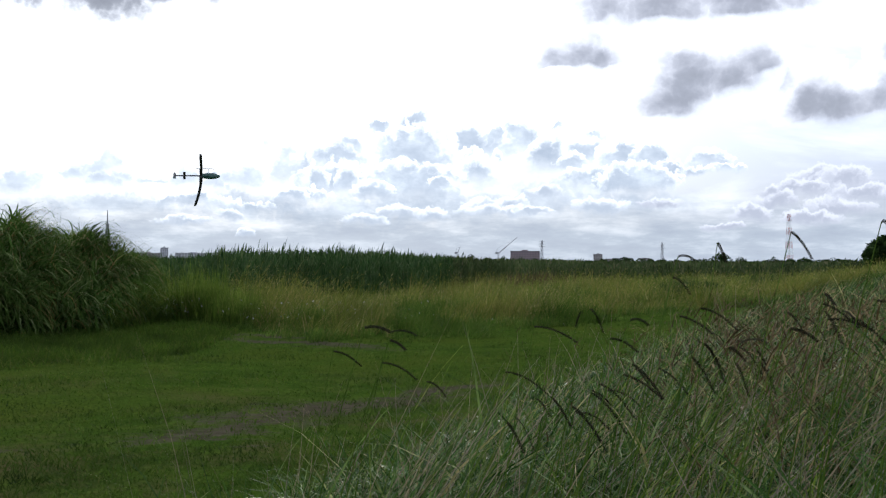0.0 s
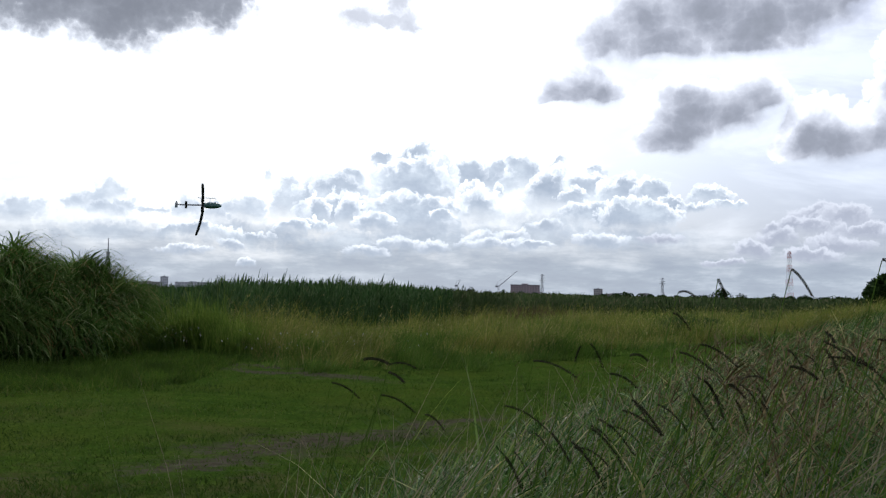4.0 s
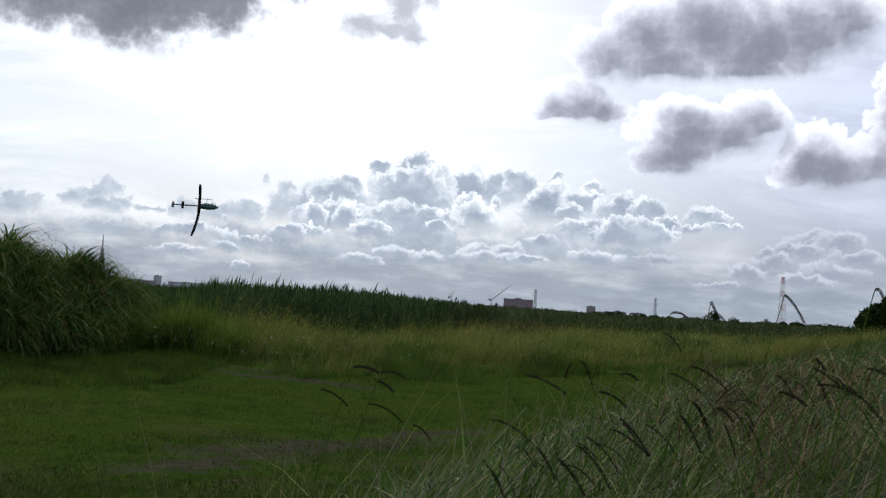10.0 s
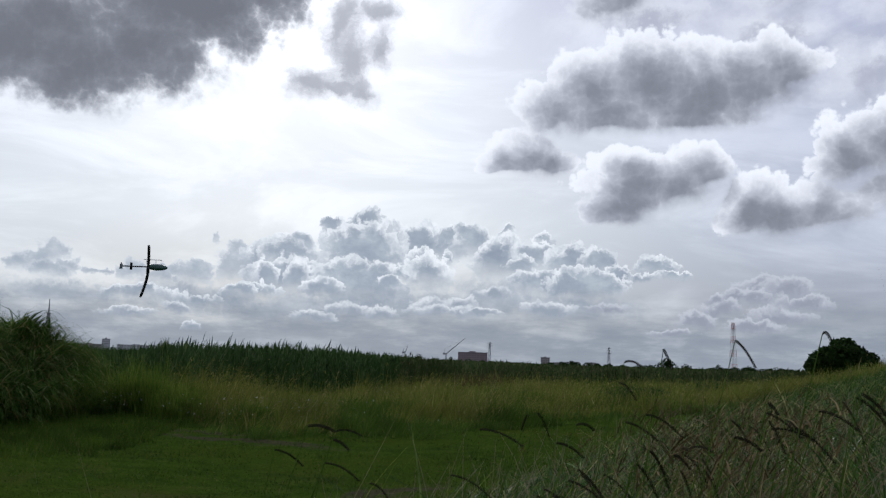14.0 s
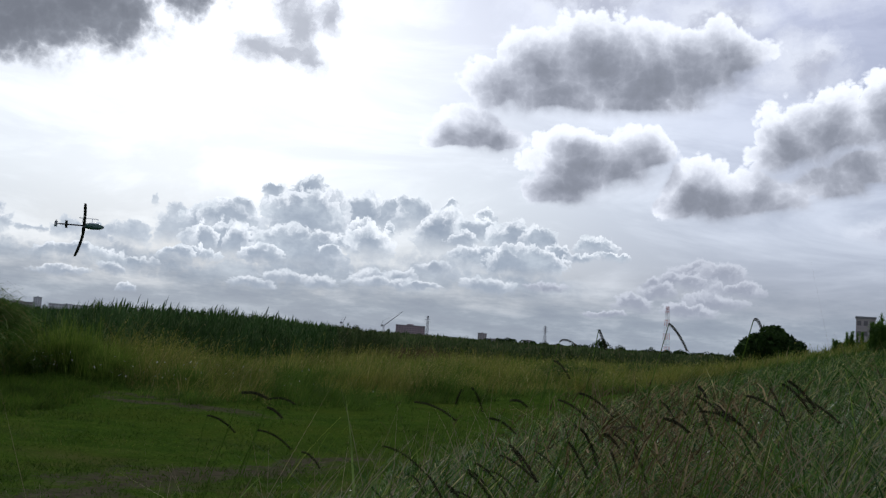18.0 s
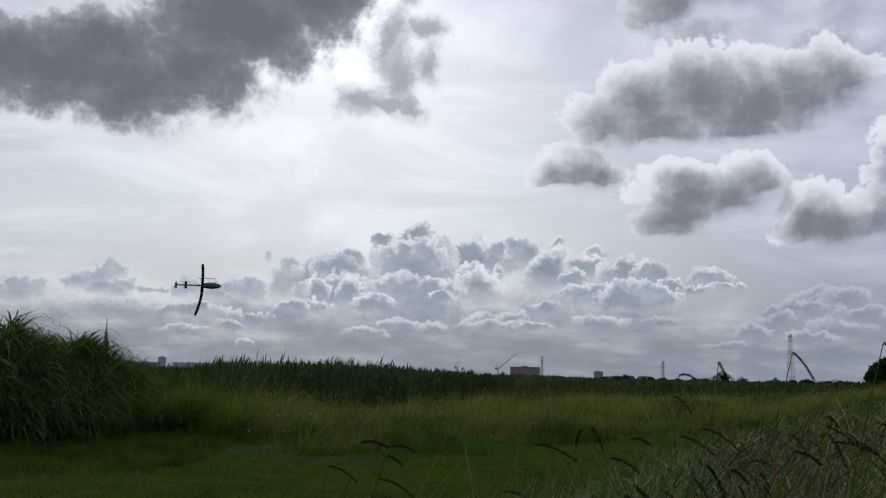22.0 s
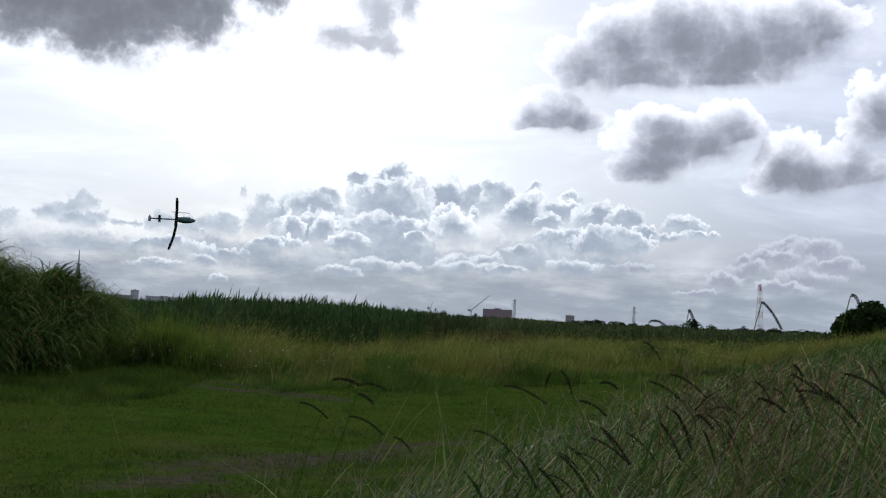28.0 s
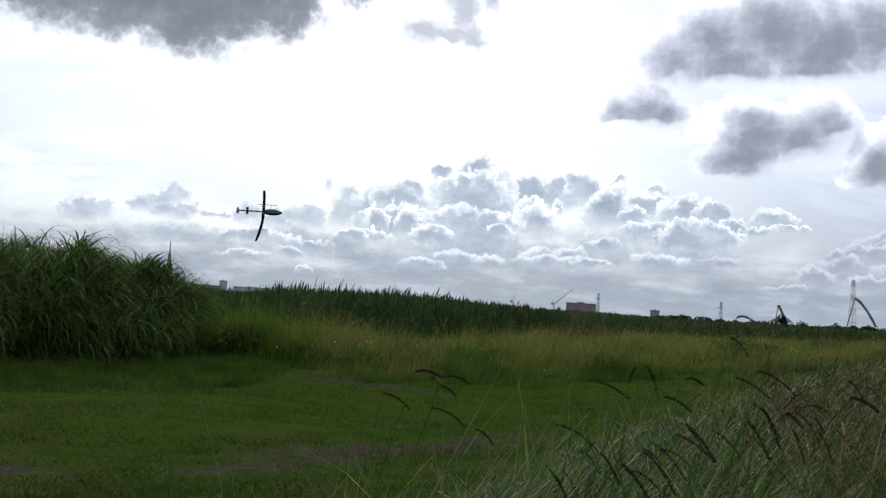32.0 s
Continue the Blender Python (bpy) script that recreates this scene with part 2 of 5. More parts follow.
    def heaps(under, puffs, place, lump, calm_lump, lift, lean, stops, crisp=0.14, fray=1.7, grow=1.42, soft=0.35, depth=(-0.1, 1.15), opaque=1.0, start=-0.04, round_light=0.5, mottling=0.4):
        """Grey clouds lit from above and behind: bright crests, dark hearts, frayed undersides."""
        puffs = [(u, v, a * grow, b * grow) for u, v, a, b in puffs]
        smooth_h = field(place, puffs, soft)
        here = k.math("ADD", smooth_h, lump)
        above = k.math("ADD", field(k.vec("ADD", place, (lift * lean, lift, 0)), puffs, soft), calm_lump)
        below = k.math("MAXIMUM", k.math("SUBTRACT", above, k.math("ADD", smooth_h, calm_lump)), 0.0)
        ragged = k.math("MULTIPLY_ADD", k.smooth(below, 0.0, 0.4), k.math("SUBTRACT", calm_lump, lump), here)
        cover = k.math("MULTIPLY", k.smooth(ragged, start, k.math("MULTIPLY_ADD", below, fray, crisp)), opaque)
        deep = k.math("ADD", k.math("MULTIPLY", above, 1.0 - round_light), k.math("MULTIPLY", here, round_light))
        deep = k.math("MULTIPLY_ADD", k.math("SUBTRACT", mottle, 0.5), mottling, deep)
        return k.mix(cover, under, k.ramp(k.smooth(deep, depth[0], depth[1]), stops))

    # broken cloud over the rest of the sky, away from what is in view
    over = k.noise(k.vec("MULTIPLY", at, (1, 1.7, 1)), 0.045, 6.0, 0.6)[0]
    aside = k.math("MAXIMUM", k.smooth(k.math("ABSOLUTE", k.math("SUBTRACT", az, 3.0)), 36.0, 48.0), k.smooth(el, 30.0, 42.0))
    sky = k.mix(k.math("MULTIPLY", k.smooth(over, 0.47, 0.6), aside), sky, k.ramp(over, [(0.5, (0.8, 0.81, 0.84)), (0.62, (0.45, 0.46, 0.5)), (0.8, (0.3, 0.31, 0.34))]))

    # the far wall of heaped cloud: a pale haze behind, then its towers from back to front
    near_at = k.vec("ADD", warped(0.5, 1.3, 3.0, 0.55), k.vec("SUBTRACT", warped(1.9, 0.75, 6.0, 0.68, (40, 7, 0)), at))
    billow = lumps_of(near_at, ((0.7, 0.30), (1.5, 0.30), (3.4, 0.20), (7.5, 0.10)), 0.30, 2.4)
    shade = k.noise(k.vec("MULTIPLY", at, (1.0, 1.4, 1.0)), 0.42, 6.0, 0.62)[0]
    far_body = k.ramp(shade, [(0.32, (0.34, 0.375, 0.43)), (0.50, (0.42, 0.46, 0.51)), (0.66, (0.58, 0.61, 0.64))])
    main_body = k.ramp(shade, [(0.32, (0.29, 0.33, 0.39)), (0.50, (0.36, 0.40, 0.455)), (0.68, (0.50, 0.54, 0.58))])
    crest = k.ramp(k.noise(at, 0.9, 3.0, 0.6)[0], [(0.35, (0.74, 0.77, 0.79)), (0.55, (1.0, 1.0, 1.0))])
    sky = turrets(sky, TOWER_FOOT, near_at, billow, main_body, 0.25, crest, crisp=0.8, fade=(-1.2, 0.2), opaque=0.85, grow=1.3, reach=0.9)
    sky = turrets(sky, TOWER_LEFT, near_at, billow, far_body, 0.4, crest, crisp=0.3, fade=(-0.9, 0.2), opaque=0.9, reach=0.6, grow=1.15)
    sky = turrets(sky, TOWER_BACK, near_at, billow, main_body, 0.9, crest, crisp=0.13, fade=(-0.9, 0.3), reach=0.6, grow=1.2)
    sky = turrets(sky, TOWER_MAIN, near_at, billow, main_body, 0.85, crest, crisp=0.13, fade=(-0.9, 0.2), reach=0.5, grow=1.15)
    sky = turrets(sky, TOWER_FRONT, near_at, billow, main_body, 0.9, crest, crisp=0.12, fade=(-0.6, 0.4), reach=0.65, grow=1.15)
    # low grey belt over the horizon, with flat banks in it
    belt = k.noise(k.vec("MULTIPLY", at, (0.25, 1.0, 1.0)), 0.9, 6.0, 0.62)[0]
    low = k.smooth(k.math("ADD", el, k.math("MULTIPLY", k.math("SUBTRACT", belt, 0.5), 3.6)), 4.2, 1.2)
    sky = k.mix(k.math("MULTIPLY", low, 0.88), sky, k.ramp(belt, [(0.3, (0.235, 0.265, 0.315)), (0.5, (0.285, 0.32, 0.365)), (0.66, (0.41, 0.445, 0.485))]))
    sky = turrets(sky, BANKS, near_at, billow, (0.32, 0.355, 0.41), 0.8, crest, crisp=0.28, fade=(-0.9, 0.0), opaque=0.9, reach=1.0, grow=1.3)
    sky = turrets(sky, LOW_RIGHT, near_at, billow, (0.31, 0.325, 0.38), 0.7, (0.78, 0.79, 0.83), crisp=0.34, fade=(-0.9, 0.1), opaque=0.95, reach=0.9, grow=1.25)

    # the near grey clouds with bright crests
    mid_at = warped(0.30, 1.5, 6.0, 0.6)
    mid_lump = lumps_of(mid_at, ((0.42, 0.34), (0.95, 0.26), (2.2, 0.15), (5.0, 0.07)), 0.16, 1.6)
    mid_calm = k.math("MULTIPLY_ADD", k.math("SUBTRACT", k.noise(mid_at, 0.55, 7.0, 0.62)[0], 0.5), 0.55, 0.02)
    pale = [(0.0, (0.92, 0.92, 0.95)), (0.5, (0.74, 0.75, 0.80)), (1.0, (0.46, 0.47, 0.54))]
    grey = [(0.0, (0.90, 0.905, 0.94)), (0.11, (0.74, 0.745, 0.79)), (0.27, (0.55, 0.56, 0.61)), (0.52, (0.37, 0.38, 0.425)), (0.76, (0.26, 0.27, 0.31)), (1.0, (0.20, 0.21, 0.24))]
    mottle = k.noise(k.vec("MULTIPLY", mid_at, (0.8, 1.2, 1.0)), 0.55, 7.0, 0.62)[0]
    ragged_at = warped(0.22, 3.2, 7.0, 0.68)
    ragged = k.math("MULTIPLY_ADD", k.math("SUBTRACT", k.noise(ragged_at, 0.5, 8.0, 0.7)[0], 0.5), 1.5, 0.05)
    sky = heaps(sky, PALE, ragged_at, ragged, ragged, 0.7, -0.5, pale, crisp=0.9, fray=0.8, grow=1.6, opaque=0.9, start=-0.25, depth=(-0.2, 1.1), mottling=1.2)
    sky = heaps(sky, SMALL_RIGHT, ragged_at, ragged, ragged, 0.5, -0.3, pale, crisp=0.9, fray=0.8, grow=1.3, opaque=0.6, start=-0.3, depth=(-0.4, 0.8))
    sky = heaps(sky, TOP, mid_at, k.math("ADD", mid_lump, k.math("MULTIPLY", ragged, 0.3)), mid_calm, 1.2, -0.5, grey, crisp=0.4, fray=1.2, grow=1.3, start=-0.1, depth=(-0.3, 1.2))
    for group in (DARK_C, DARK_B):
        sky = heaps(sky, group, mid_at, mid_lump, mid_calm, 0.9, -0.55, grey)
    # white burst round the sun, behind the darkest cloud
    sky = k.mix(1.0, sky, haze_colour(k, k.math("MULTIPLY", glow, 1.2)), "ADD")
    storm = [(0.0, (0.95, 0.955, 0.98)), (0.2, (0.72, 0.73, 0.76)), (0.42, (0.40, 0.41, 0.445)), (0.7, (0.24, 0.25, 0.28)), (1.0, (0.17, 0.178, 0.203))]
    sky = heaps(sky, WISPS, ragged_at, ragged, ragged, 0.4, -0.2, [(0.0, (0.9, 0.9, 0.93)), (0.4, (0.62, 0.63, 0.67)), (1.0, (0.36, 0.37, 0.41))], crisp=0.7, fray=0.6, grow=1.35, opaque=0.85, start=-0.2, depth=(-0.2, 0.9))
    sky = heaps(sky, DARK_A, mid_at, k.math("MULTIPLY_ADD", ragged, 0.35, mid_lump), k.math("MULTIPLY_ADD", ragged, 0.35, mid_calm), 0.5, -0.2, storm, crisp=0.35, fray=0.9, grow=1.3, start=-0.12, depth=(-0.2, 1.0), round_light=0.6, mottling=0.6, soft=0.6)
    sky = k.mix(1.0, sky, (0.955, 1.0, 1.065), "MULTIPLY")
    bg = k.node("ShaderNodeBackground")
    k.put(bg.inputs[0], sky)
    bg.inputs[1].default_value = 1.0
    k.put(k.node("ShaderNodeOutputWorld").inputs[0], bg.outputs[0])


def haze_colour(k, value):
    c = k.node("ShaderNodeCombineXYZ")
    for s in c.inputs:
        k.put(s, value)
    return c.outputs[0]


build_sky()
sun = new("sun", bpy.data.lights.new("sun", "SUN"))
sun.data.energy, sun.data.angle, sun.data.color = 1.0, radians(35), (1.0, 0.96, 0.9)
sun.matrix_world = look((0, 0, 0), (-math.sin(radians(SUN_AZ)) * math.cos(radians(SUN_EL)), -math.cos(radians(SUN_AZ)) * math.cos(radians(SUN_EL)), -math.sin(radians(SUN_EL))))


# ---- materials ----
def material(name):
    m = bpy.data.materials.new(name)
    m.use_nodes = True
    m.node_tree.nodes.clear()
    return m, Nodes(m.node_tree)


def finish(k, colour, rough=0.8, metal=0.0, bump=None, through_light=0.0, spec=0.5):
    b = k.node("ShaderNodeBsdfPrincipled")
    k.put(b.inputs["Base Color"], (*colour, 1) if isinstance(colour, tuple) else colour)
    k.put(b.inputs["Roughness"], rough)
    k.put(b.inputs["Metallic"], metal)
    k.put(b.inputs["Specular IOR Level"], spec)
    if bump is not None:
        n = k.node("ShaderNodeBump")
        k.put(n.inputs["Height"], bump[0]), k.put(n.inputs["Strength"], bump[1]), k.put(n.inputs["Distance"], bump[2])
        k.put(b.inputs["Normal"], n.outputs[0])
    out = k.node("ShaderNodeOutputMaterial")
    if through_light:
        t = k.node("ShaderNodeBsdfTranslucent")
        k.put(t.inputs[0], (*colour, 1) if isinstance(colour, tuple) else colour)
        s = k.node("ShaderNodeMixShader")
        s.inputs[0].default_value = through_light
        k.put(s.inputs[1], b.outputs[0]), k.put(s.inputs[2], t.outputs[0])
        k.put(out.inputs[0], s.outputs[0])
    else:
        k.put(out.inputs[0], b.outputs[0])


def blades(name, stops, rough=0.7, patch=None, patch_size=0.25, through_light=0.4, spec=0.02):
    """Leaves that differ one by one, and in patches."""
    m, k = material(name)
    rand = k.node("ShaderNodeNewGeometry").outputs["Random Per Island"]
    colour = k.ramp(rand, stops)
    at = k.node("ShaderNodeTexCoord").outputs["Object"]
    n = k.noise(at, patch_size, 4.0, 0.6)[0]
    if patch:
        colour = k.mix(k.smooth(n, 0.42, 0.62), colour, k.mix(0.75, colour, patch))
    mid = k.noise(at, patch_size * 4.5, 3.0, 0.6)[0]
    colour = k.mix(1.0, colour, k.ramp(mid, [(0.34, (0.58, 0.60, 0.62)), (0.66, (1.4, 1.38, 1.3))]), "MULTIPLY")
    fine = k.noise(at, 9.0, 3.0, 0.6)[0]
    colour = k.mix(1.0, colour, k.ramp(fine, [(0.25, (0.72, 0.72, 0.72)), (0.75, (1.2, 1.2, 1.15))]), "MULTIPLY")
    finish(k, colour, rough, through_light=through_light, spec=spec)
    return m


def plain(name, colour, rough=0.7, metal=0.0, vary=0.25, size=1.0, bump=0.0):
    m, k = material(name)
    at = k.node("ShaderNodeTexCoord").outputs["Object"]
    n = k.noise(at, size, 5.0, 0.6)[0]
    g = k.noise(at, size * 9, 3.0, 0.6)[0]
    c = k.mix(1.0, colour, k.ramp(n, [(0.25, (1 - vary,) * 3), (0.75, (1 + vary,) * 3)]), "MULTIPLY")
    c = k.mix(1.0, c, k.ramp(g, [(0.2, (0.9, 0.9, 0.9)), (0.8, (1.1, 1.1, 1.1))]), "MULTIPLY")
    finish(k, c, rough, metal, bump=(g, bump, 0.02) if bump else None)
    return m


def ground_material():
    m, k = material("turf")
    at = k.node("ShaderNodeTexCoord").outputs["Object"]
    broad = k.noise(at, 0.22, 5.0, 0.6)[0]
    mid = k.noise(at, 1.7, 5.0, 0.6)[0]
    fine = k.noise(at, 22.0, 4.0, 0.65)[0]
    grass = k.ramp(mid, [(0.3, (0.028, 0.06, 0.009)), (0.5, (0.046, 0.084, 0.012)), (0.7, (0.064, 0.095, 0.017))])
    grass = k.mix(k.smooth(broad, 0.45, 0.65), grass, (0.057, 0.084, 0.013))
    grass = k.mix(1.0, grass, k.ramp(fine, [(0.3, (0.55, 0.55, 0.55)), (0.7, (1.3, 1.3, 1.2))]), "MULTIPLY")
    sep0 = k.node("ShaderNodeSeparateXYZ")
    k.put(sep0.inputs[0], at)
    worn = k.math("MULTIPLY", k.smooth(k.noise(at, 0.45, 6.0, 0.7)[0], 0.46, 0.66), k.smooth(sep0.outputs[1], 17.0, 9.0))
    grass = k.mix(k.math("MULTIPLY", worn, 0.85), grass, (0.085, 0.075, 0.03))
    # bare, trodden earth
    warp = k.vec("ADD", at, k.vec("MULTIPLY", k.vec("SUBTRACT", k.noise(at, 0.8, 5.0, 0.65)[1], (0.5, 0.5, 0.5)), (2.4, 2.4, 0)))
    bare = None
    for cx, cy, a, b, turn in BARE:
        c, s = math.cos(turn), math.sin(turn)
        sep = k.node("ShaderNodeSeparateXYZ")
        k.put(sep.inputs[0], k.vec("SUBTRACT", warp, (cx, cy, 0)))
        u = k.math("ADD", k.math("MULTIPLY", sep.outputs[0], c / a), k.math("MULTIPLY", sep.outputs[1], s / a))
        v = k.math("ADD", k.math("MULTIPLY", sep.outputs[0], -s / b), k.math("MULTIPLY", sep.outputs[1], c / b))
        d = k.math("ADD", k.math("MULTIPLY", u, u), k.math("MULTIPLY", v, v))
        bare = d if bare is None else k.math("MINIMUM", bare, d)
    soil = k.ramp(k.noise(at, 5.0, 6.0, 0.7)[0], [(0.3, (0.042, 0.037, 0.022)), (0.6, (0.08, 0.07, 0.045)), (0.8, (0.125, 0.112, 0.078))])
    colour = k.mix(k.smooth(k.math("ADD", bare, k.math("MULTIPLY", k.math("SUBTRACT", k.noise(at, 6.0, 6.0, 0.75)[0], 0.5), 5.0)), 1.5, -0.1), grass, soil)
    finish(k, colour, 0.95, bump=(k.math("ADD", fine, mid), 0.7, 0.06), spec=0.0)
    return m


# bare patches on the lawn: centre, half length, half width, turn
BARE = [(-1.2, 11.7, 2.2, 0.6, 0.8), (-2.1, 9.9, 1.3, 0.45, 0.85), (-0.1, 13.5, 1.3, 0.35, 0.7), (-2.9, 20.4, 2.4, 0.45, -0.62), (-4.4, 8.6, 0.8, 0.35, 0.3), (-3.8, 22.4, 1.4, 0.4, -0.75)]
TURF = ground_material()
LAWN = blades("lawn_grass", [(0.0, (0.0329, 0.071, 0.0092)), (0.5, (0.0561, 0.1061, 0.0139)), (0.85, (0.0773, 0.1218, 0.0185)), (1.0, (0.1155, 0.1218, 0.037))], patch=(0.0331, 0.0599, 0.0106), patch_size=0.32)
MEADOW = blades("meadow_grass", [(0.0, (0.0825, 0.1313, 0.021)), (0.4, (0.1375, 0.1812, 0.0323)), (0.75, (0.1993, 0.2125, 0.0517)), (0.93, (0.275, 0.2313, 0.084)), (1.0, (0.3438, 0.3, 0.1534))], patch=(0.155, 0.15, 0.034), patch_size=0.13)
SEDGE = blades("green_grass", [(0.0, (0.0487, 0.1045, 0.0164)), (0.6, (0.0906, 0.16, 0.0262)), (1.0, (0.1537, 0.189, 0.0491))], patch=(0.0442, 0.0829, 0.0122), patch_size=0.2)
REED = blades("reed", [(0.0, (0.0253, 0.0633, 0.0179)), (0.6, (0.0517, 0.1035, 0.0329)), (1.0, (0.1035, 0.1437, 0.0598))], patch=(0.02, 0.045, 0.012), patch_size=0.3, through_light=0.25)
RUSH = blades("rush", [(0.0, (0.0306, 0.0581, 0.0214)), (0.5, (0.0612, 0.095, 0.0337)), (0.85, (0.102, 0.1272, 0.0536)), (1.0, (0.1428, 0.1272, 0.0765))], patch=(0.0255, 0.044, 0.0136), patch_size=0.14)
PAMPAS = blades("silver_grass", [(0.0, (0.042, 0.09, 0.0168)), (0.5, (0.0744, 0.144, 0.0288)), (0.74, (0.12, 0.204, 0.0504)), (0.8, (0.252, 0.324, 0.132)), (0.9, (0.36, 0.408, 0.204)), (0.94, (0.288, 0.198, 0.084)), (1.0, (0.36, 0.228, 0.096))], rough=0.8, spec=0.0, through_light=0.35, patch=(0.06, 0.10, 0.024), patch_size=0.35)
WITHERED = blades("withered_stalk", [(0.0, (0.05, 0.04, 0.02)), (0.5, (0.12, 0.085, 0.04)), (1.0, (0.26, 0.2, 0.1))], rough=0.7, through_light=0.1)
FRINGE = blades("fringe_grass", [(0.0, (0.078, 0.1378, 0.02)), (0.5, (0.1404, 0.2197, 0.0343)), (1.0, (0.234, 0.2769, 0.0644))], patch=(0.072, 0.125, 0.0198), patch_size=0.8, spec=0.0)
BANK = blades("bank_grass", [(0.0, (0.017, 0.046, 0.0083)), (0.4, (0.0414, 0.0897, 0.0166)), (0.65, (0.0914, 0.1552, 0.0368)), (0.85, (0.1828, 0.2472, 0.069)), (0.95, (0.3657, 0.3565, 0.1472)), (1.0, (0.4876, 0.391, 0.1748))], patch=(0.03, 0.075, 0.015), patch_size=1.2, rough=0.55, spec=0.04, through_light=0.3)
BROAD = blades("broad_leaf", [(0.0, (0.024, 0.065, 0.0115)), (0.5, (0.06, 0.143, 0.023)), (0.85, (0.108, 0.208, 0.046)), (1.0, (0.24, 0.312, 0.138))], rough=0.35, through_light=0.25, patch=(0.048, 0.117, 0.023), patch_size=1.4, spec=0.10)
HEADS = blades("meadow_head", [(0.0, (0.1378, 0.1679, 0.0308)), (0.6, (0.2493, 0.253, 0.0615)), (0.9, (0.3112, 0.276, 0.1026)), (1.0, (0.4124, 0.3737, 0.1849))], patch=(0.109, 0.146, 0.0297), patch_size=0.16)
PETAL = blades("petal", [(0.0, (0.2, 0.22, 0.15)), (1.0, (0.5, 0.5, 0.42))], through_light=0.2)
BROWN = blades("brown_weed", [(0.0, (0.05, 0.045, 0.022)), (0.6, (0.09, 0.07, 0.035)), (1.0, (0.13, 0.09, 0.05))])
STRAW = blades("straw", [(0.0, (0.15, 0.12, 0.0675)), (1.0, (0.255, 0.217, 0.143))], rough=0.5, spec=0.4)
SEED = blades("seed_head", [(0.0, (0.0148, 0.0144, 0.0084)), (0.6, (0.0317, 0.0296, 0.0177)), (1.0, (0.0634, 0.0549, 0.0338))], rough=0.8, through_light=0.04)
DEAD = blades("dry_head", [(0.0, (0.05, 0.035, 0.02)), (1.0, (0.13, 0.085, 0.045))], rough=0.8, through_light=0.15)
WEED = blades("weed_leaf", [(0.0, (0.0665, 0.133, 0.0335)), (0.6, (0.1064, 0.2128, 0.0479)), (1.0, (0.1596, 0.266, 0.0671))], patch=(0.03, 0.06, 0.015), patch_size=0.5)
LEAF = blades("tree_leaf", [(0.0, (0.015, 0.032, 0.010)), (0.7, (0.028, 0.055, 0.015)), (1.0, (0.045, 0.075, 0.02))], patch=(0.014, 0.03, 0.010), patch_size=0.4, through_light=0.2)
BARK = plain("bark", (0.09, 0.07, 0.05), 0.9, size=3.0, bump=0.6)
CONCRETE = plain("pale_concrete", (0.50, 0.50, 0.54), 0.75, vary=0.1, size=0.12)
FAR_GLASS = plain("hazy_far_window", (0.11, 0.10, 0.11), 0.4, vary=0.1)
DARK_GLASS = plain("dark_window", (0.03, 0.032, 0.038), 0.2, vary=0.1)
MAUVE = plain("mauve_brick_cladding", (0.27, 0.20, 0.215), 0.8, vary=0.12, size=0.1)
BEIGE = plain("grey_beige_render", (0.30, 0.27, 0.27), 0.8, vary=0.12, size=0.1)
ROOF = plain("grey_roof", (0.16, 0.16, 0.17), 0.7, vary=0.15, size=0.2)
STEEL = plain("grey_steel", (0.22, 0.22, 0.24), 0.5, 0.3, size=0.3)
RED_PAINT = plain("red_paint", (0.42, 0.16, 0.13), 0.5, size=0.3)
WHITE_PAINT = plain("white_paint", (0.72, 0.72, 0.72), 0.5, vary=0.08, size=0.3)
BLACK = plain("black_carbon", (0.02, 0.02, 0.022), 0.35, vary=0.1, size=6.0)
HULL = plain("dark_green_shell", (0.018, 0.07, 0.05), 0.3, vary=0.15, size=5.0)
TRIM_WHITE = plain("white_shell", (0.6, 0.62, 0.6), 0.3, vary=0.05, size=5.0)


# ---- mesh helpers ----
def arrays(name, verts, faces, mat, parent=None, label=""):
    """One mesh object from arrays of places and of three- or four-cornered faces."""
    verts, faces = np.asarray(verts, np.float32), np.asarray(faces, np.int32)
    me = bpy.data.meshes.new(name)
    n, c = faces.shape
    me.vertices.add(len(verts)), me.loops.add(n * c), me.polygons.add(n)
    me.vertices.foreach_set("co", verts.ravel())
    me.loops.foreach_set("vertex_index", faces.ravel())
    me.polygons.foreach_set("loop_start", np.arange(0, n * c, c, dtype=np.int32))
    me.materials.append(mat)
    me.update(calc_edges=True)
    ob = new(name, me)
    ob.parent = parent
    if label:
        ob["label"] = label
    return ob


def part(name, bm, mat, parent=None, label="", smooth=False):
    me = bpy.data.meshes.new(name)
    bm.to_mesh(me)
    bm.free()
    me.materials.append(mat)
    if smooth:
        me.polygons.foreach_set("use_smooth", [True] * len(me.polygons))
    ob = new(name, me)
    ob.parent = parent
    if label:
        ob["label"] = label
    return ob


def thing(name, at, label, category, group="", turn=0.0):
    ob = new(name)
    ob.empty_display_size = 0.2
    ob.matrix_basis = Matrix.Translation(at) @ Matrix.Rotation(turn, 4, "Z")
    return tagged(ob, label, category, group)


def box(bm, lo, hi, bevel=0.0):
    """A box between two corners."""
    c = [(a + b) / 2 for a, b in zip(lo, hi)]
    s = [b - a for a, b in zip(lo, hi)]
    g = bmesh.ops.create_cube(bm, size=1.0, matrix=Matrix.Translation(c) @ Matrix.Diagonal((*s, 1)))
    if bevel:
        edges = {e for v in g["verts"] for e in v.link_edges}
        bmesh.ops.bevel(bm, geom=list(edges), offset=bevel, segments=2, affect="EDGES", profile=0.7)


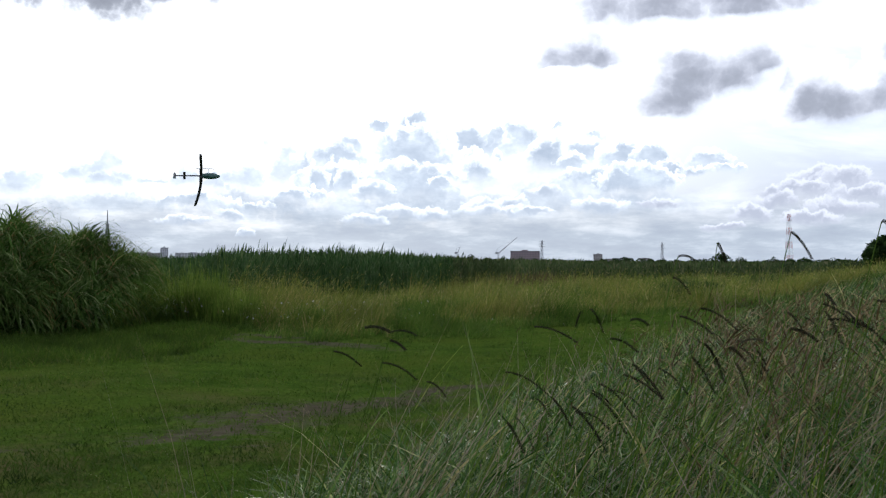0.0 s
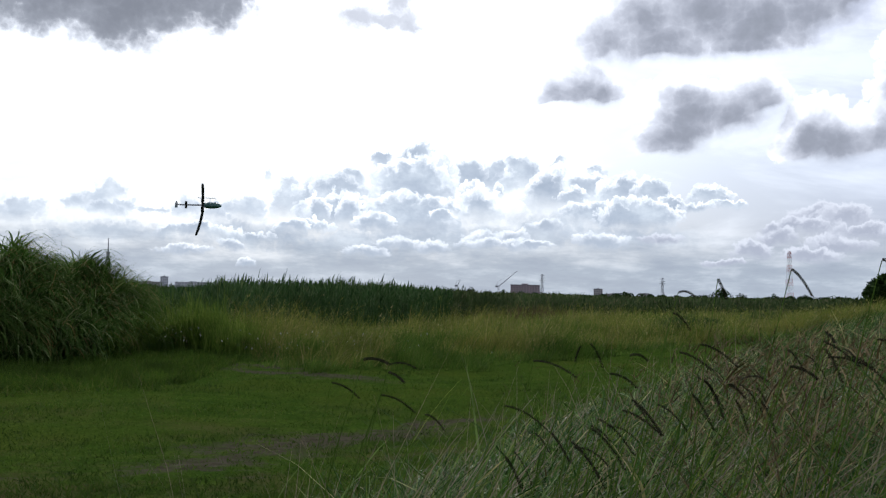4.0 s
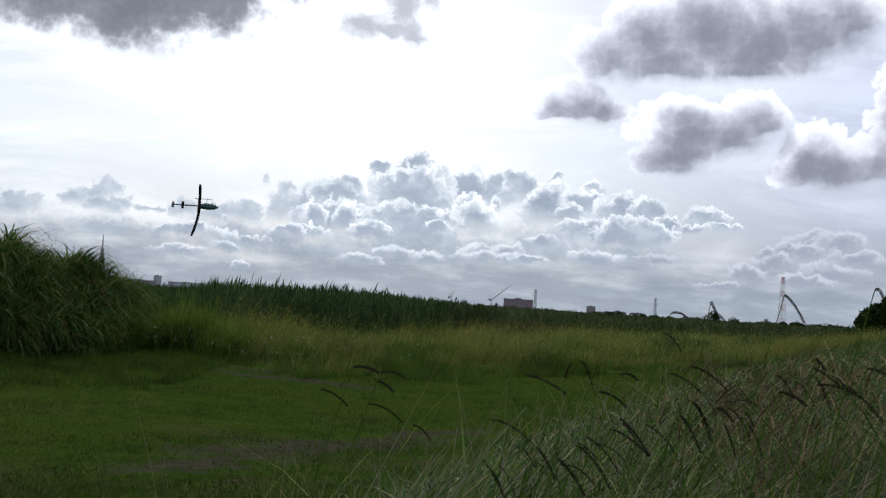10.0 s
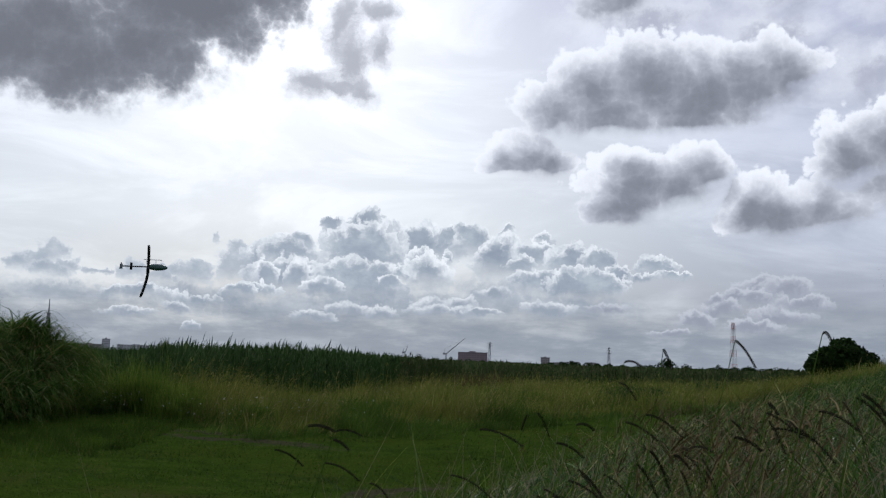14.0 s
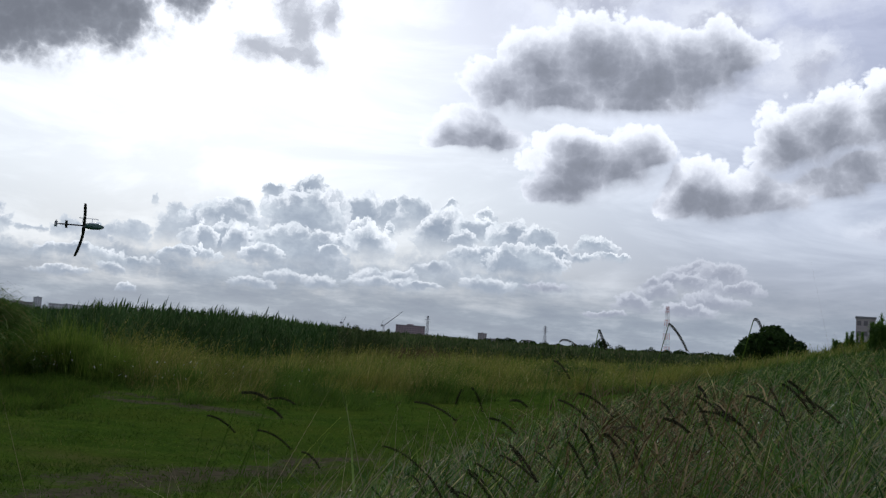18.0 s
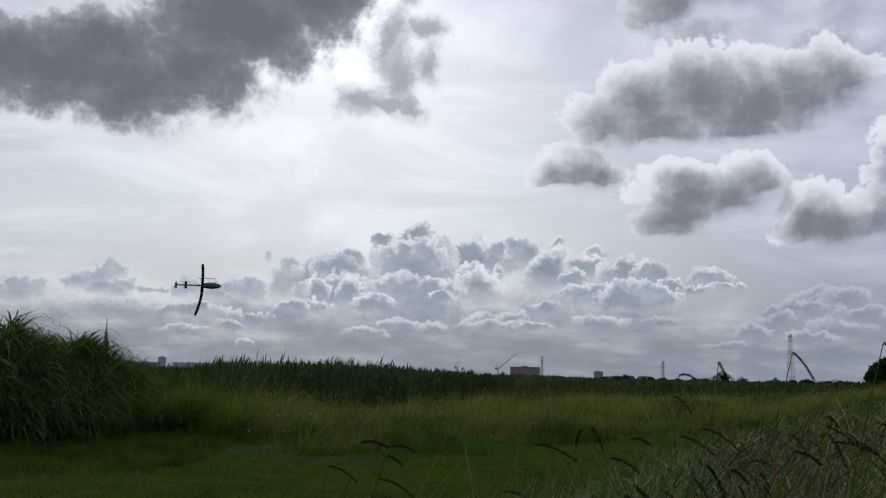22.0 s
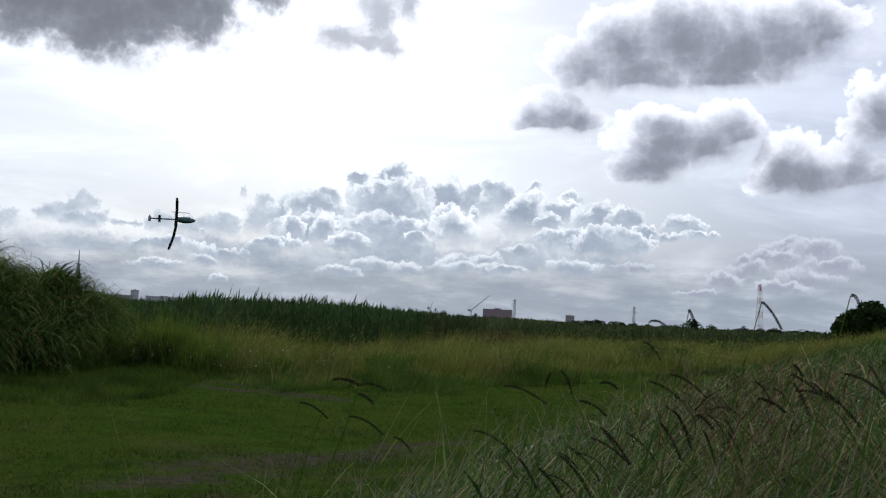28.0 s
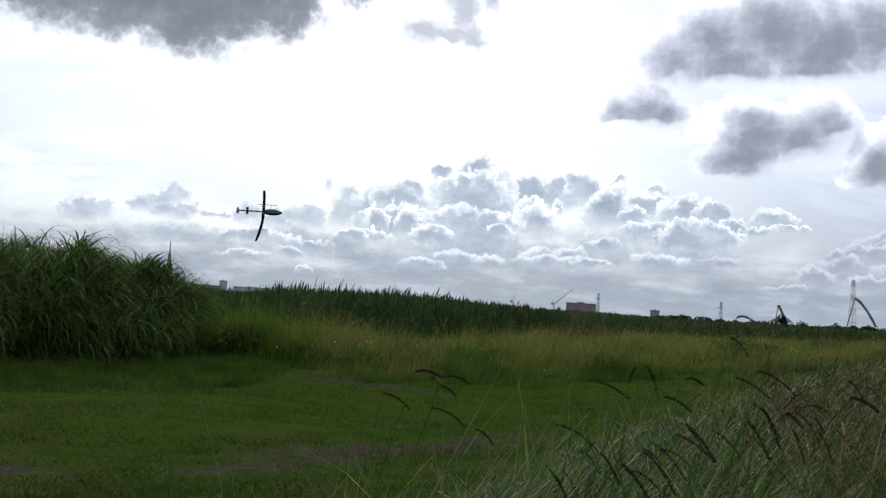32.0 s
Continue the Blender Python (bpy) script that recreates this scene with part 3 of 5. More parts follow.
def bar(bm, a, b, r0, r1=None, sides=6):
    """A round bar from a to b."""
    a, b = Vector(a), Vector(b)
    d = b - a
    m = Matrix.Translation((a + b) / 2) @ d.to_track_quat("Z", "Y").to_matrix().to_4x4()
    bmesh.ops.create_cone(bm, cap_ends=True, segments=sides, radius1=r0, radius2=r0 if r1 is None else r1, depth=d.length, matrix=m)


def tube(points, radii, sides=5):
    """Places and faces of a bent tube."""
    pts = [Vector(p) for p in points]
    verts, faces = [], []
    for i, p in enumerate(pts):
        d = (pts[min(i + 1, len(pts) - 1)] - pts[max(i - 1, 0)]).normalized()
        side = d.cross(Vector((0.3, 0.2, 1))).normalized()
        up = side.cross(d)
        for j in range(sides):
            w = 2 * math.pi * j / sides
            verts.append(p + (side * math.cos(w) + up * math.sin(w)) * radii[i])
    for i in range(len(pts) - 1):
        for j in range(sides):
            a, b = i * sides + j, i * sides + (j + 1) % sides
            faces.append((a, b, b + sides, a + sides))
    return [tuple(v) for v in verts], faces


def ribbons(base, length, width, az, lean, bend, segs, rng, twist=0.6, tip=0.12):
    """Bent, tapered leaves: places and faces."""
    n = len(base)
    t = np.linspace(0, 1, segs + 1)
    theta = lean[:, None] + bend[:, None] * (t[:-1] + 0.5 / segs)[None, :]
    step = (length / segs)[:, None]
    out = np.concatenate([np.zeros((n, 1)), np.cumsum(np.sin(theta) * step, 1)], 1)
    up = np.concatenate([np.zeros((n, 1)), np.cumsum(np.cos(theta) * step, 1)], 1)
    way = np.stack([np.cos(az), np.sin(az)], -1)
    mid = np.empty((n, segs + 1, 3))
    mid[:, :, :2] = base[:, None, :2] + out[:, :, None] * way[:, None, :]
    mid[:, :, 2] = base[:, None, 2] + up
    turn = az + np.pi / 2 + rng.uniform(-twist, twist, n)
    side = np.stack([np.cos(turn), np.sin(turn), np.zeros(n)], -1)
    w = width[:, None] * 0.5 * np.maximum(np.minimum(1.0, 1.25 * (1 - t)) ** 0.8, tip)[None, :]
    off = side[:, None, :] * w[:, :, None]
    verts = np.stack([mid - off, mid + off], 2).reshape(-1, 3)
    first = (np.arange(n) * (segs + 1) * 2)[:, None] + (np.arange(segs) * 2)[None, :]
    faces = np.stack([first, first + 1, first + 3, first + 2], -1).reshape(-1, 4)
    return verts, faces


def joined(*sets):
    verts, faces, n = [], [], 0
    for v, f in sets:
        verts.append(v), faces.append(np.asarray(f) + n)
        n += len(v)
    return np.concatenate(verts), np.concatenate(faces)


# ---- the lie of the land: a flat flood plain with a low bank running away to the right ----
BANK_TURN = radians(22.5)


def smoothstep(a, b, x):
    t = np.clip((x - a) / (b - a), 0, 1)
    return t * t * (3 - 2 * t)


def land(x, y):
    x, y = np.asarray(x, float), np.asarray(y, float)
    s = x * math.cos(BANK_TURN) - y * math.sin(BANK_TURN)
    a = x * math.sin(BANK_TURN) + y * math.cos(BANK_TURN)
    up = np.interp(s, [-4.6, -3.8, 0.0, 7.5, 9.0, 14.0, 26.0], [0.0, 0.10, 0.66, 2.55, 2.9, 3.3, 0.0])
    fade = 1 - 0.85 * smoothstep(72, 130, a)
    bumps = 0.05 * np.sin(x * 0.7 + 1.3 * np.sin(y * 0.31)) * np.sin(y * 0.5 + 0.8) * smoothstep(3, 10, np.hypot(x, y))
    return up * fade + bumps * np.exp(-np.hypot(x, y) / 150)


def spaced(n, near, far):
    t = np.linspace(-1, 1, n)
    k = np.arcsinh(far / near)
    return near * np.sinh(t * k)


def build_ground():
    xs, ys = spaced(220, 6.0, 4900.0), spaced(220, 6.0, 4900.0)
    gx, gy = np.meshgrid(xs, ys, indexing="ij")
    verts = np.stack([gx, gy, land(gx, gy)], -1).reshape(-1, 3)
    i = (np.arange(219)[:, None] * 220 + np.arange(219)[None, :]).ravel()
    faces = np.stack([i, i + 220, i + 221, i + 1], -1)
    ob = arrays("ground", verts, faces, TURF)
    ob.data.polygons.foreach_set("use_smooth", [True] * len(ob.data.polygons))
    return tagged(ob, "flat grassy flood plain with a low bank and bare earth", "ground", kind="structure")


build_ground()
FRONT = ([-60, -40, -24, -19, -15, -11, -7.2, -2.7, 3.7, 8.5, 13, 19, 24, 40], [19.0, 19.2, 21.0, 23.3, 26.8, 24, 20.0, 21.5, 23.5, 28, 32, 38, 60, 80])
BACK = ([-60, -40, -24, -18, -14.5, -10, -4, 0, 4, 9, 16, 24, 34], [20, 21.5, 23.5, 26.5, 35, 36, 40, 50, 62, 70, 80, 100, 110])


def scatter(rng, n, az0, az1, r0, r1, power=1.0):
    """Places in a fan, more of them near by."""
    az = np.radians(rng.uniform(az0, az1, n))
    r = r0 * (r1 / r0) ** (rng.uniform(0, 1, n) ** power)
    return r * np.sin(az), r * np.cos(az), np.degrees(az), r


def across(x, y):
    return x * math.cos(BANK_TURN) - y * math.sin(BANK_TURN)


def at_ground(x, y, sink=0.02):
    return np.stack([x, y, land(x, y) - sink], -1)


def wave(x, y, size, seed):
    """Smooth unevenness from -1 to 1."""
    r = np.random.default_rng(seed)
    v = 0
    for i in range(5):
        w, p, q = r.uniform(0, 6.28), r.uniform(0, 6.28), size * r.uniform(0.5, 1.6)
        v = v + np.sin((x * math.cos(w) + y * math.sin(w)) * 6.28 / q + p)
    return v / 5 * 1.6


def bare_at(x, y):
    best = np.full(np.shape(x), 9.0)
    for cx, cy, a, b, turn in BARE:
        c, s = math.cos(turn), math.sin(turn)
        u, v = ((x - cx) * c + (y - cy) * s) / a, (-(x - cx) * s + (y - cy) * c) / b
        best = np.minimum(best, u * u + v * v)
    return best


def build_lawn():
    rng = np.random.default_rng(3)
    x, y, az, r = scatter(rng, 130000, -36, 30, 6.0, 30.0, 1.1)
    keep = (r < np.interp(az, *FRONT) + 0.5) & (across(x, y) < -2.3) & (bare_at(x, y) + rng.uniform(-0.9, 1.4, len(x)) + 0.5 * wave(x, y, 1.1, 61) > 0.85)
    x, y, r = x[keep], y[keep], r[keep]
    n = len(x)
    tall = 1 + 0.5 * wave(x, y, 3.0, 5) + 3.6 * smoothstep(16.8, 17.2, r + 0.5 * wave(x, y, 4, 8)) * smoothstep(-3.5, -6.0, x)
    L = rng.uniform(0.03, 0.075, n) * np.maximum(0.5, tall)
    v, f = ribbons(at_ground(x, y, 0.005), L, rng.uniform(0.006, 0.010, n) * (1 + r / 25), rng.uniform(0, 6.28, n), rng.uniform(0.2, 1.0, n), rng.uniform(0.2, 1.2, n), 2, rng, twist=1.5)
    tagged(arrays("lawn_grass", v, f, LAWN), "short mown green grass on the flat", "grass", kind="stuff")
    # the unmown strip before the thicket
    x, y, az, r = scatter(rng, 42000, -40, -9.5, 17.0, 27.0)
    edge = 17.7 + 0.09 * (az + 24) + 0.25 * wave(x, y, 3.5, 62) + 9 * smoothstep(-14.5, -8.5, az)
    keep = (r > edge) & (r < np.interp(az, *FRONT) + 1.5)
    x, y, r = x[keep], y[keep], r[keep]
    n = len(x)
    L = rng.uniform(0.13, 0.27, n) * (1 + 0.35 * wave(x, y, 1.7, 63))
    v, f = ribbons(at_ground(x, y, 0.005), L, rng.uniform(0.010, 0.018, n), rng.uniform(0, 6.28, n), rng.uniform(0.0, 0.6, n), rng.uniform(0.2, 1.4, n), 2, rng, twist=1.5)
    tagged(arrays("rough_grass", v, f, LAWN), "ankle-high unmown grass before the thicket", "grass", kind="stuff")


def build_meadow():
    """Grass in tufts that spread from their feet, in drifts of green and straw colour."""
    rng = np.random.default_rng(4)
    x, y, az, r = scatter(rng, 19000, -38, 34, 18.5, 110.0, 0.9)
    front, back = np.interp(az, *FRONT), np.interp(az, *BACK)
    keep = (r > front + 0.8 * wave(x, y, 3, 2)) & (r < back + 3) & ((across(x, y) < -2.0) | (r > 52))
    x, y, r, az, front, back = x[keep], y[keep], r[keep], az[keep], front[keep], back[keep]
    tufts = len(x)
    into = smoothstep(0.0, 4.5, r - front)
    h = (0.24 + 0.40 * into) * np.clip(1 + 0.65 * wave(x, y, 5, 11) + 0.35 * wave(x, y, 1.6, 12), 0.28, 1.7) * rng.uniform(0.7, 1.2, tufts)
    h = h * (1 - 0.35 * smoothstep(6, 1, back - r) * (az < 2))
    h = h + 0.45 * smoothstep(3.2, 1.0, np.hypot((az + 13.0) / 2.2, (r - 30.5) / 1.6))
    green = ((into + 0.4 * wave(x, y, 4, 21) + 0.3 * wave(x, y, 9, 22) + rng.normal(0, 0.16, tufts)) < 0.72) | (az < -16)
    per = 14
    for mask, name, mat, label in ((~green, "meadow_grass", MEADOW, "tall yellow-green seeding meadow grass in tufts"), (green, "verge_grass", SEDGE, "knee-high dark green grass along the mown edge")):
        i = np.repeat(np.flatnonzero(mask), per)
        n = len(i)
        way, out = rng.uniform(0, 6.28, n), np.abs(rng.normal(0, 0.11, n)) * (r[i] / 26)
        px, py = x[i] + out * np.cos(way), y[i] + out * np.sin(way)
        L = np.maximum(0.12, h[i] * rng.uniform(0.65, 1.25, n))
        v, f = ribbons(at_ground(px, py), L * 1.12, rng.uniform(0.010, 0.022, n) * (r[i] / 26), np.where(rng.uniform(0, 1, n) < 0.6, way, rng.normal(0.1, 0.7, n)), rng.uniform(0.0, 0.5, n), rng.uniform(0.2, 1.7, n), 3, rng, twist=1.2)
        tagged(arrays(name, v, f, mat), label, "grass", kind="stuff")
        if mat is MEADOW:
            j = rng.choice(n, min(n, 30000), replace=False)
            tip = v.reshape(n, -1, 3)[j, -1] + rng.normal(0, 0.04, (len(j), 3))
            tip[:, 2] -= rng.uniform(0, 0.08, len(j))
            heads = ribbons(tip, rng.uniform(0.05, 0.14, len(j)), rng.uniform(0.012, 0.026, len(j)) * r[i][j] / 26, rng.normal(0.1, 0.9, len(j)), rng.uniform(0.2, 1.4, len(j)), rng.uniform(0.2, 1.0, len(j)), 1, rng, tip=0.5)
            tagged(arrays("meadow_seed_heads", *heads, HEADS), "pale yellow-green seed heads over the meadow", "grass", kind="stuff")


def build_reeds():
    rng = np.random.default_rng(5)
    x, y, az, r = scatter(rng, 31000, -19, 34, 34.0, 150.0, 0.9)
    back = np.interp(az, *BACK)
    keep = (r > back + 0.8 * wave(x, y, 5, 31)) & (r < back + 55) & ((across(x, y) < -3.0) | (r > 70))
    x, y, r, az = x[keep], y[keep], r[keep], az[keep]
    n = len(x)
    h = np.interp(az, [-24, -14.2, -12, -4, 2, 10, 25], [1.52, 1.62, 1.9, 1.95, 1.66, 1.47, 1.40]) * (1 + 0.07 * wave(x, y, 4, 33) + rng.normal(0, 0.06, n))
    whole = at_ground(x, y)
    for mask, name, mat, label in ((az < 0.5, "reed_bed", REED, "dense dark green bed of tall reeds"), (az >= 0.5, "reed_margin", RUSH, "olive-green belt of reeds and weeds behind the meadow")):
        base, hh, rr, aa = whole[mask], h[mask], r[mask], az[mask]
        m = len(base)
        sets = [ribbons(base, hh, 0.02 * rr / 36, rng.normal(0.2, 1.0, m), rng.uniform(0, 0.1, m), rng.uniform(0, 0.15, m), 2, rng)]
        for i in range(7):
            b = base.copy()
            b[:, 2] += hh * rng.uniform(0.25, 0.9, m)
            sets.append(ribbons(b, rng.uniform(0.3, 0.55, m), 0.035 * rr / 36, rng.uniform(0, 6.28, m), rng.uniform(0.2, 0.7, m), rng.uniform(0.3, 1.3, m), 2, rng))
        tops = rng.uniform(0, 1, m) < 0.5
        q = tops.sum()
        b = base[tops].copy()
        b[:, 2] += hh[tops] * 0.93
        sets.append(ribbons(b, rng.uniform(0.2, 0.45, q) * np.interp(aa[tops], [-15, -12, -4, 2], [0.5, 1.0, 1.0, 0.7]), 0.07 * rr[tops] / 36, rng.normal(0.2, 0.6, q), rng.uniform(0, 0.3, q), rng.uniform(0.0, 0.5, q), 2, rng))
        tagged(arrays(name, *joined(*sets), mat), label, "reeds", kind="stuff")


def mound_top(az):
    return np.interp(az, [-40, -29, -27, -23.6, -20.8, -18.6, -17.2, -16.0, -15.0, -14.2], [3.4, 3.35, 3.35, 3.35, 3.12, 2.75, 2.36, 1.8, 1.25, 0.75])


def mound_front(az):
    return np.interp(az, [-40, -24, -19, -15], [20.5, 22.3, 24.6, 28.0])


def build_thicket():
    """The mound of silver grass: arching leaves that spray from many crowns."""
    rng = np.random.default_rng(6)
    crowns = 430
    caz = rng.uniform(-40, -14.4, crowns)
    into = rng.uniform(0, 1, crowns) ** 1.1
    cr = mound_front(caz) + 0.3 + into * 6.0
    cx, cy = cr * np.sin(np.radians(caz)), cr * np.cos(np.radians(caz))
    top = mound_top(caz) * (0.40 + 0.55 * smoothstep(0, 0.45, into)) * (0.86 + 0.14 * wave(cx, cy, 2.4, 44) + rng.uniform(-0.08, 0.08, crowns))
    per = 190
    k = np.repeat(np.arange(crowns), per)
    n = len(k)
    way = rng.uniform(0, 6.28, n)
    spread = np.abs(rng.normal(0, 0.20, n))
    x, y = cx[k] + spread * np.cos(way), cy[k] + spread * np.sin(way)
    base = at_ground(x, y)
    base[:, 2] += top[k] * rng.uniform(0.0, 1.0, n) ** 0.55 * 0.8
    size = (0.5 + 0.6 * mound_top(caz)[k] / 2.8) * rng.uniform(0.5, 1.15, n)
    blow = np.where(rng.uniform(0, 1, n) < 0.55, rng.normal(0.0, 0.7, n), way)
    leaves = ribbons(base, size, rng.uniform(0.020, 0.045, n), blow, rng.uniform(0.2, 0.95, n), rng.uniform(1.3, 2.9, n), 5, rng, twist=0.9)
    m = 9000
    az = rng.uniform(-40, -14.3, m)
    r = mound_front(az) + 0.4 + rng.uniform(0, 1, m) * 7
    a = np.radians(az)
    x, y = r * np.sin(a), r * np.cos(a)
    stems = ribbons(at_ground(x, y), mound_top(az) * rng.uniform(0.45, 0.92, m) * (0.5 + 0.5 * smoothstep(0, 2.6, r - mound_front(az))), rng.uniform(0.02, 0.04, m), rng.uniform(0, 6.28, m), rng.uniform(0, 0.3, m), rng.uniform(0, 0.9, m), 3, rng)
    m = 8000
    az = -18.6 + 4.2 * rng.uniform(0, 1, m)
    r = mound_front(az) - 0.5 + rng.uniform(0, 1, m) * 2.2
    x, y = r * np.sin(np.radians(az)), r * np.cos(np.radians(az))
    tall = np.interp(az, [-18.6, -17.4, -15.6, -14.4], [0.7, 1.05, 0.95, 0.45]) * (1 + 0.25 * wave(x, y, 1.3, 41))
    fringe = ribbons(at_ground(x, y), tall * rng.uniform(0.6, 1.2, m), rng.uniform(0.014, 0.028, m), rng.vonmises(0.1, 0.8, m), rng.uniform(0, 0.4, m), rng.uniform(0.1, 1.5, m), 4, rng, twist=1.4)
    tagged(arrays("thicket_fringe", *fringe, FRINGE), "soft yellow-green grass fringing the thicket", "grass", kind="stuff")
    tagged(arrays("silver_grass_thicket", *joined(leaves, stems), PAMPAS), "tall arching silver grass thicket, green with brown dead leaves", "grass", kind="stuff")


def build_bank_grass():
    rng = np.random.default_rng(7)
    sets, broad, straw = [], [], []
    for count, r0, r1, w, segs, az0, az1 in ((15000, 1.3, 4.0, 0.0085, 6, -13, 48), (36000, 4.0, 12.0, 0.014, 4, -17, 48), (50000, 12.0, 60.0, 0.022, 3, -20, 50)):
        x, y, az, r = scatter(rng, count, az0, az1, r0, r1)
        s = across(x, y)
        keep = (s > -2.9 + 0.5 * wave(x, y, 2.5, 51)) & (s < 16)
        x, y, r, s = x[keep], y[keep], r[keep], s[keep]
        n = len(x)
        h = 0.70 * (1 + 0.16 * wave(x, y, 2.2, 52) + 0.1 * wave(x, y, 0.8, 53)) * (0.55 + 0.45 * smoothstep(-3.2, -1.4, s))
        L = h * rng.uniform(0.75, 1.5, n)
        v, f = ribbons(at_ground(x, y), L, w * rng.uniform(0.6, 1.5, n) * np.maximum(1, r / r1 * 1.3), rng.vonmises(0.05, 1.1, n), rng.uniform(0.05, 1.0, n), rng.uniform(0.8, 3.2, n), segs, rng, twist=1.5)
        sets.append((v, f))
        if r0 < 5:
            m = n // 3
            i = rng.choice(n, m, replace=False)
            L = h[i] * rng.uniform(0.5, 0.95, m)
            broad.append(ribbons(at_ground(x[i], y[i]), L, rng.uniform(0.010, 0.022, m) * np.maximum(1, r[i] / 4), rng.vonmises(0.0, 0.5, m), rng.uniform(0.0, 0.6, m), rng.uniform(0.3, 2.0, m), 5, rng, twist=1.4))
            m = n // 18
            i = rng.choice(n, m, replace=False)
            straw.append(ribbons(at_ground(x[i], y[i]), h[i] * rng.uniform(0.7, 1.5, m), 0.0035 * np.maximum(1, r[i] / 3), rng.vonmises(0.1, 0.9, m), rng.uniform(0.1, 0.95, m), rng.uniform(-0.1, 0.9, m), 4, rng, twist=1.5))
    m = 1600
    r = rng.uniform(3.6, 9.0, m)
    az = rng.normal(19.0, 5.5, m)
    x, y = r * np.sin(np.radians(az)), r * np.cos(np.radians(az))
    base = at_ground(x, y)
    base[:, 2] += 0.72 * rng.uniform(0.75, 1.25, m)
    brown = ribbons(base, rng.uniform(0.04, 0.12, m), rng.uniform(0.0025, 0.006, m), rng.vonmises(0.2, 0.6, m), rng.uniform(0.3, 2.2, m), rng.uniform(0.0, 1.2, m), 3, rng, twist=1.5, tip=0.4)
    tagged(arrays("dry_seed_heads", *brown, DEAD), "brown withered seed heads among the bank grass", "grass", kind="stuff")
    tagged(arrays("bank_grass", *joined(*sets), BANK), "waist-high green wild grass on the bank", "grass", kind="stuff")
    m = 300
    r, az = rng.uniform(3.6, 7.0, m), rng.normal(18.5, 4.5, m)
    x, y = r * np.sin(np.radians(az)), r * np.cos(np.radians(az))
    droop = ribbons(at_ground(x, y, -0.3), rng.uniform(0.45, 0.8, m), rng.uniform(0.004, 0.008, m), np.where(rng.uniform(0, 1, m) < 0.6, 0.2, 3.0) + rng.normal(0, 0.6, m), rng.uniform(0.2, 0.8, m), rng.uniform(0.6, 2.0, m), 6, rng, twist=1.5, tip=0.5)
    tagged(arrays("drooping_stalks", *droop, WITHERED), "brown and tan withered stalks drooping over the bank", "grass", kind="stuff")
    # long stalks blown over towards the bank, and wide leaves low down
    m = 620
    r, az = 2.0 * 3.4 ** rng.uniform(0, 1, m), rng.uniform(-4, 40, m)
    x, y = r * np.sin(np.radians(az)), r * np.cos(np.radians(az))
    long = ribbons(at_ground(x, y), rng.uniform(0.7, 1.15, m), rng.uniform(0.004, 0.0075, m) * np.maximum(1, r / 3.5), rng.vonmises(0.15, 2.5, m), rng.uniform(0.15, 0.7, m), rng.uniform(0.3, 1.2, m), 6, rng, twist=1.5, tip=0.3)
    tagged(arrays("leaning_stalks", *long, FRINGE), "long pale green stalks leaning with the wind", "grass", kind="stuff")
    m = 1500
    r, az = 1.6 * 2.4 ** rng.uniform(0, 1, m), rng.uniform(6, 42, m)
    x, y = r * np.sin(np.radians(az)), r * np.cos(np.radians(az))
    broad.append(ribbons(at_ground(x, y, -0.12), rng.uniform(0.22, 0.5, m), rng.uniform(0.014, 0.03, m), rng.uniform(0, 6.28, m), rng.uniform(0.2, 0.9, m), rng.uniform(0.3, 1.6, m), 5, rng, twist=1.5))
    tagged(arrays("broad_leaved_grass", *joined(*broad), BROAD), "fresh green broad-leaved grass on the bank", "grass", kind="stuff")
    # withered panicles in a belt along the crest of the near grass
    m = 400
    r, az = rng.uniform(3.2, 7.5, m), rng.normal(18.5, 3.2, m)
    x, y = r * np.sin(np.radians(az)), r * np.cos(np.radians(az))
    base = at_ground(x, y)
    base[:, 2] += rng.uniform(0.62, 0.92, m)
    tufts = [ribbons(base + rng.normal(0, 0.012, (m, 3)), rng.uniform(0.06, 0.17, m), rng.uniform(0.004, 0.008, m), rng.normal(0.2, 1.2, m), rng.uniform(0.2, 1.6, m), rng.uniform(0.3, 1.6, m), 3, rng, twist=1.5, tip=0.3) for i in range(3)]
    tagged(arrays("withered_panicles", *joined(*tufts), WITHERED), "tan and brown withered panicles drooping over the bank grass", "grass", kind="stuff")
    m = 260
    r, az = rng.uniform(1.9, 5.0, m), rng.uniform(-6, 40, m)
    x, y = r * np.sin(np.radians(az)), r * np.cos(np.radians(az))
    straw.append(ribbons(at_ground(x, y, -0.25), rng.uniform(0.5, 0.85, m), rng.uniform(0.004, 0.0075, m), rng.vonmises(0.0, 3.0, m), rng.uniform(0.35, 1.0, m), rng.uniform(-0.1, 0.7, m), 4, rng, twist=1.5))
    tagged(arrays("dry_stalks", *joined(*straw), STRAW), "pale dry straw stalks among the bank grass", "grass", kind="stuff")


build_lawn()
build_meadow()
build_reeds()
build_thicket()
build_bank_grass()


# ---- things ----
def spot(u, dist):
    return dist * math.sin(radians(u)), dist * math.cos(radians(u))


def aim(u, v, dist):
    """The place at that azimuth, elevation and level distance."""
    x, y = spot(u, dist)
    return Vector((x, y, EYE + dist * math.tan(radians(v))))


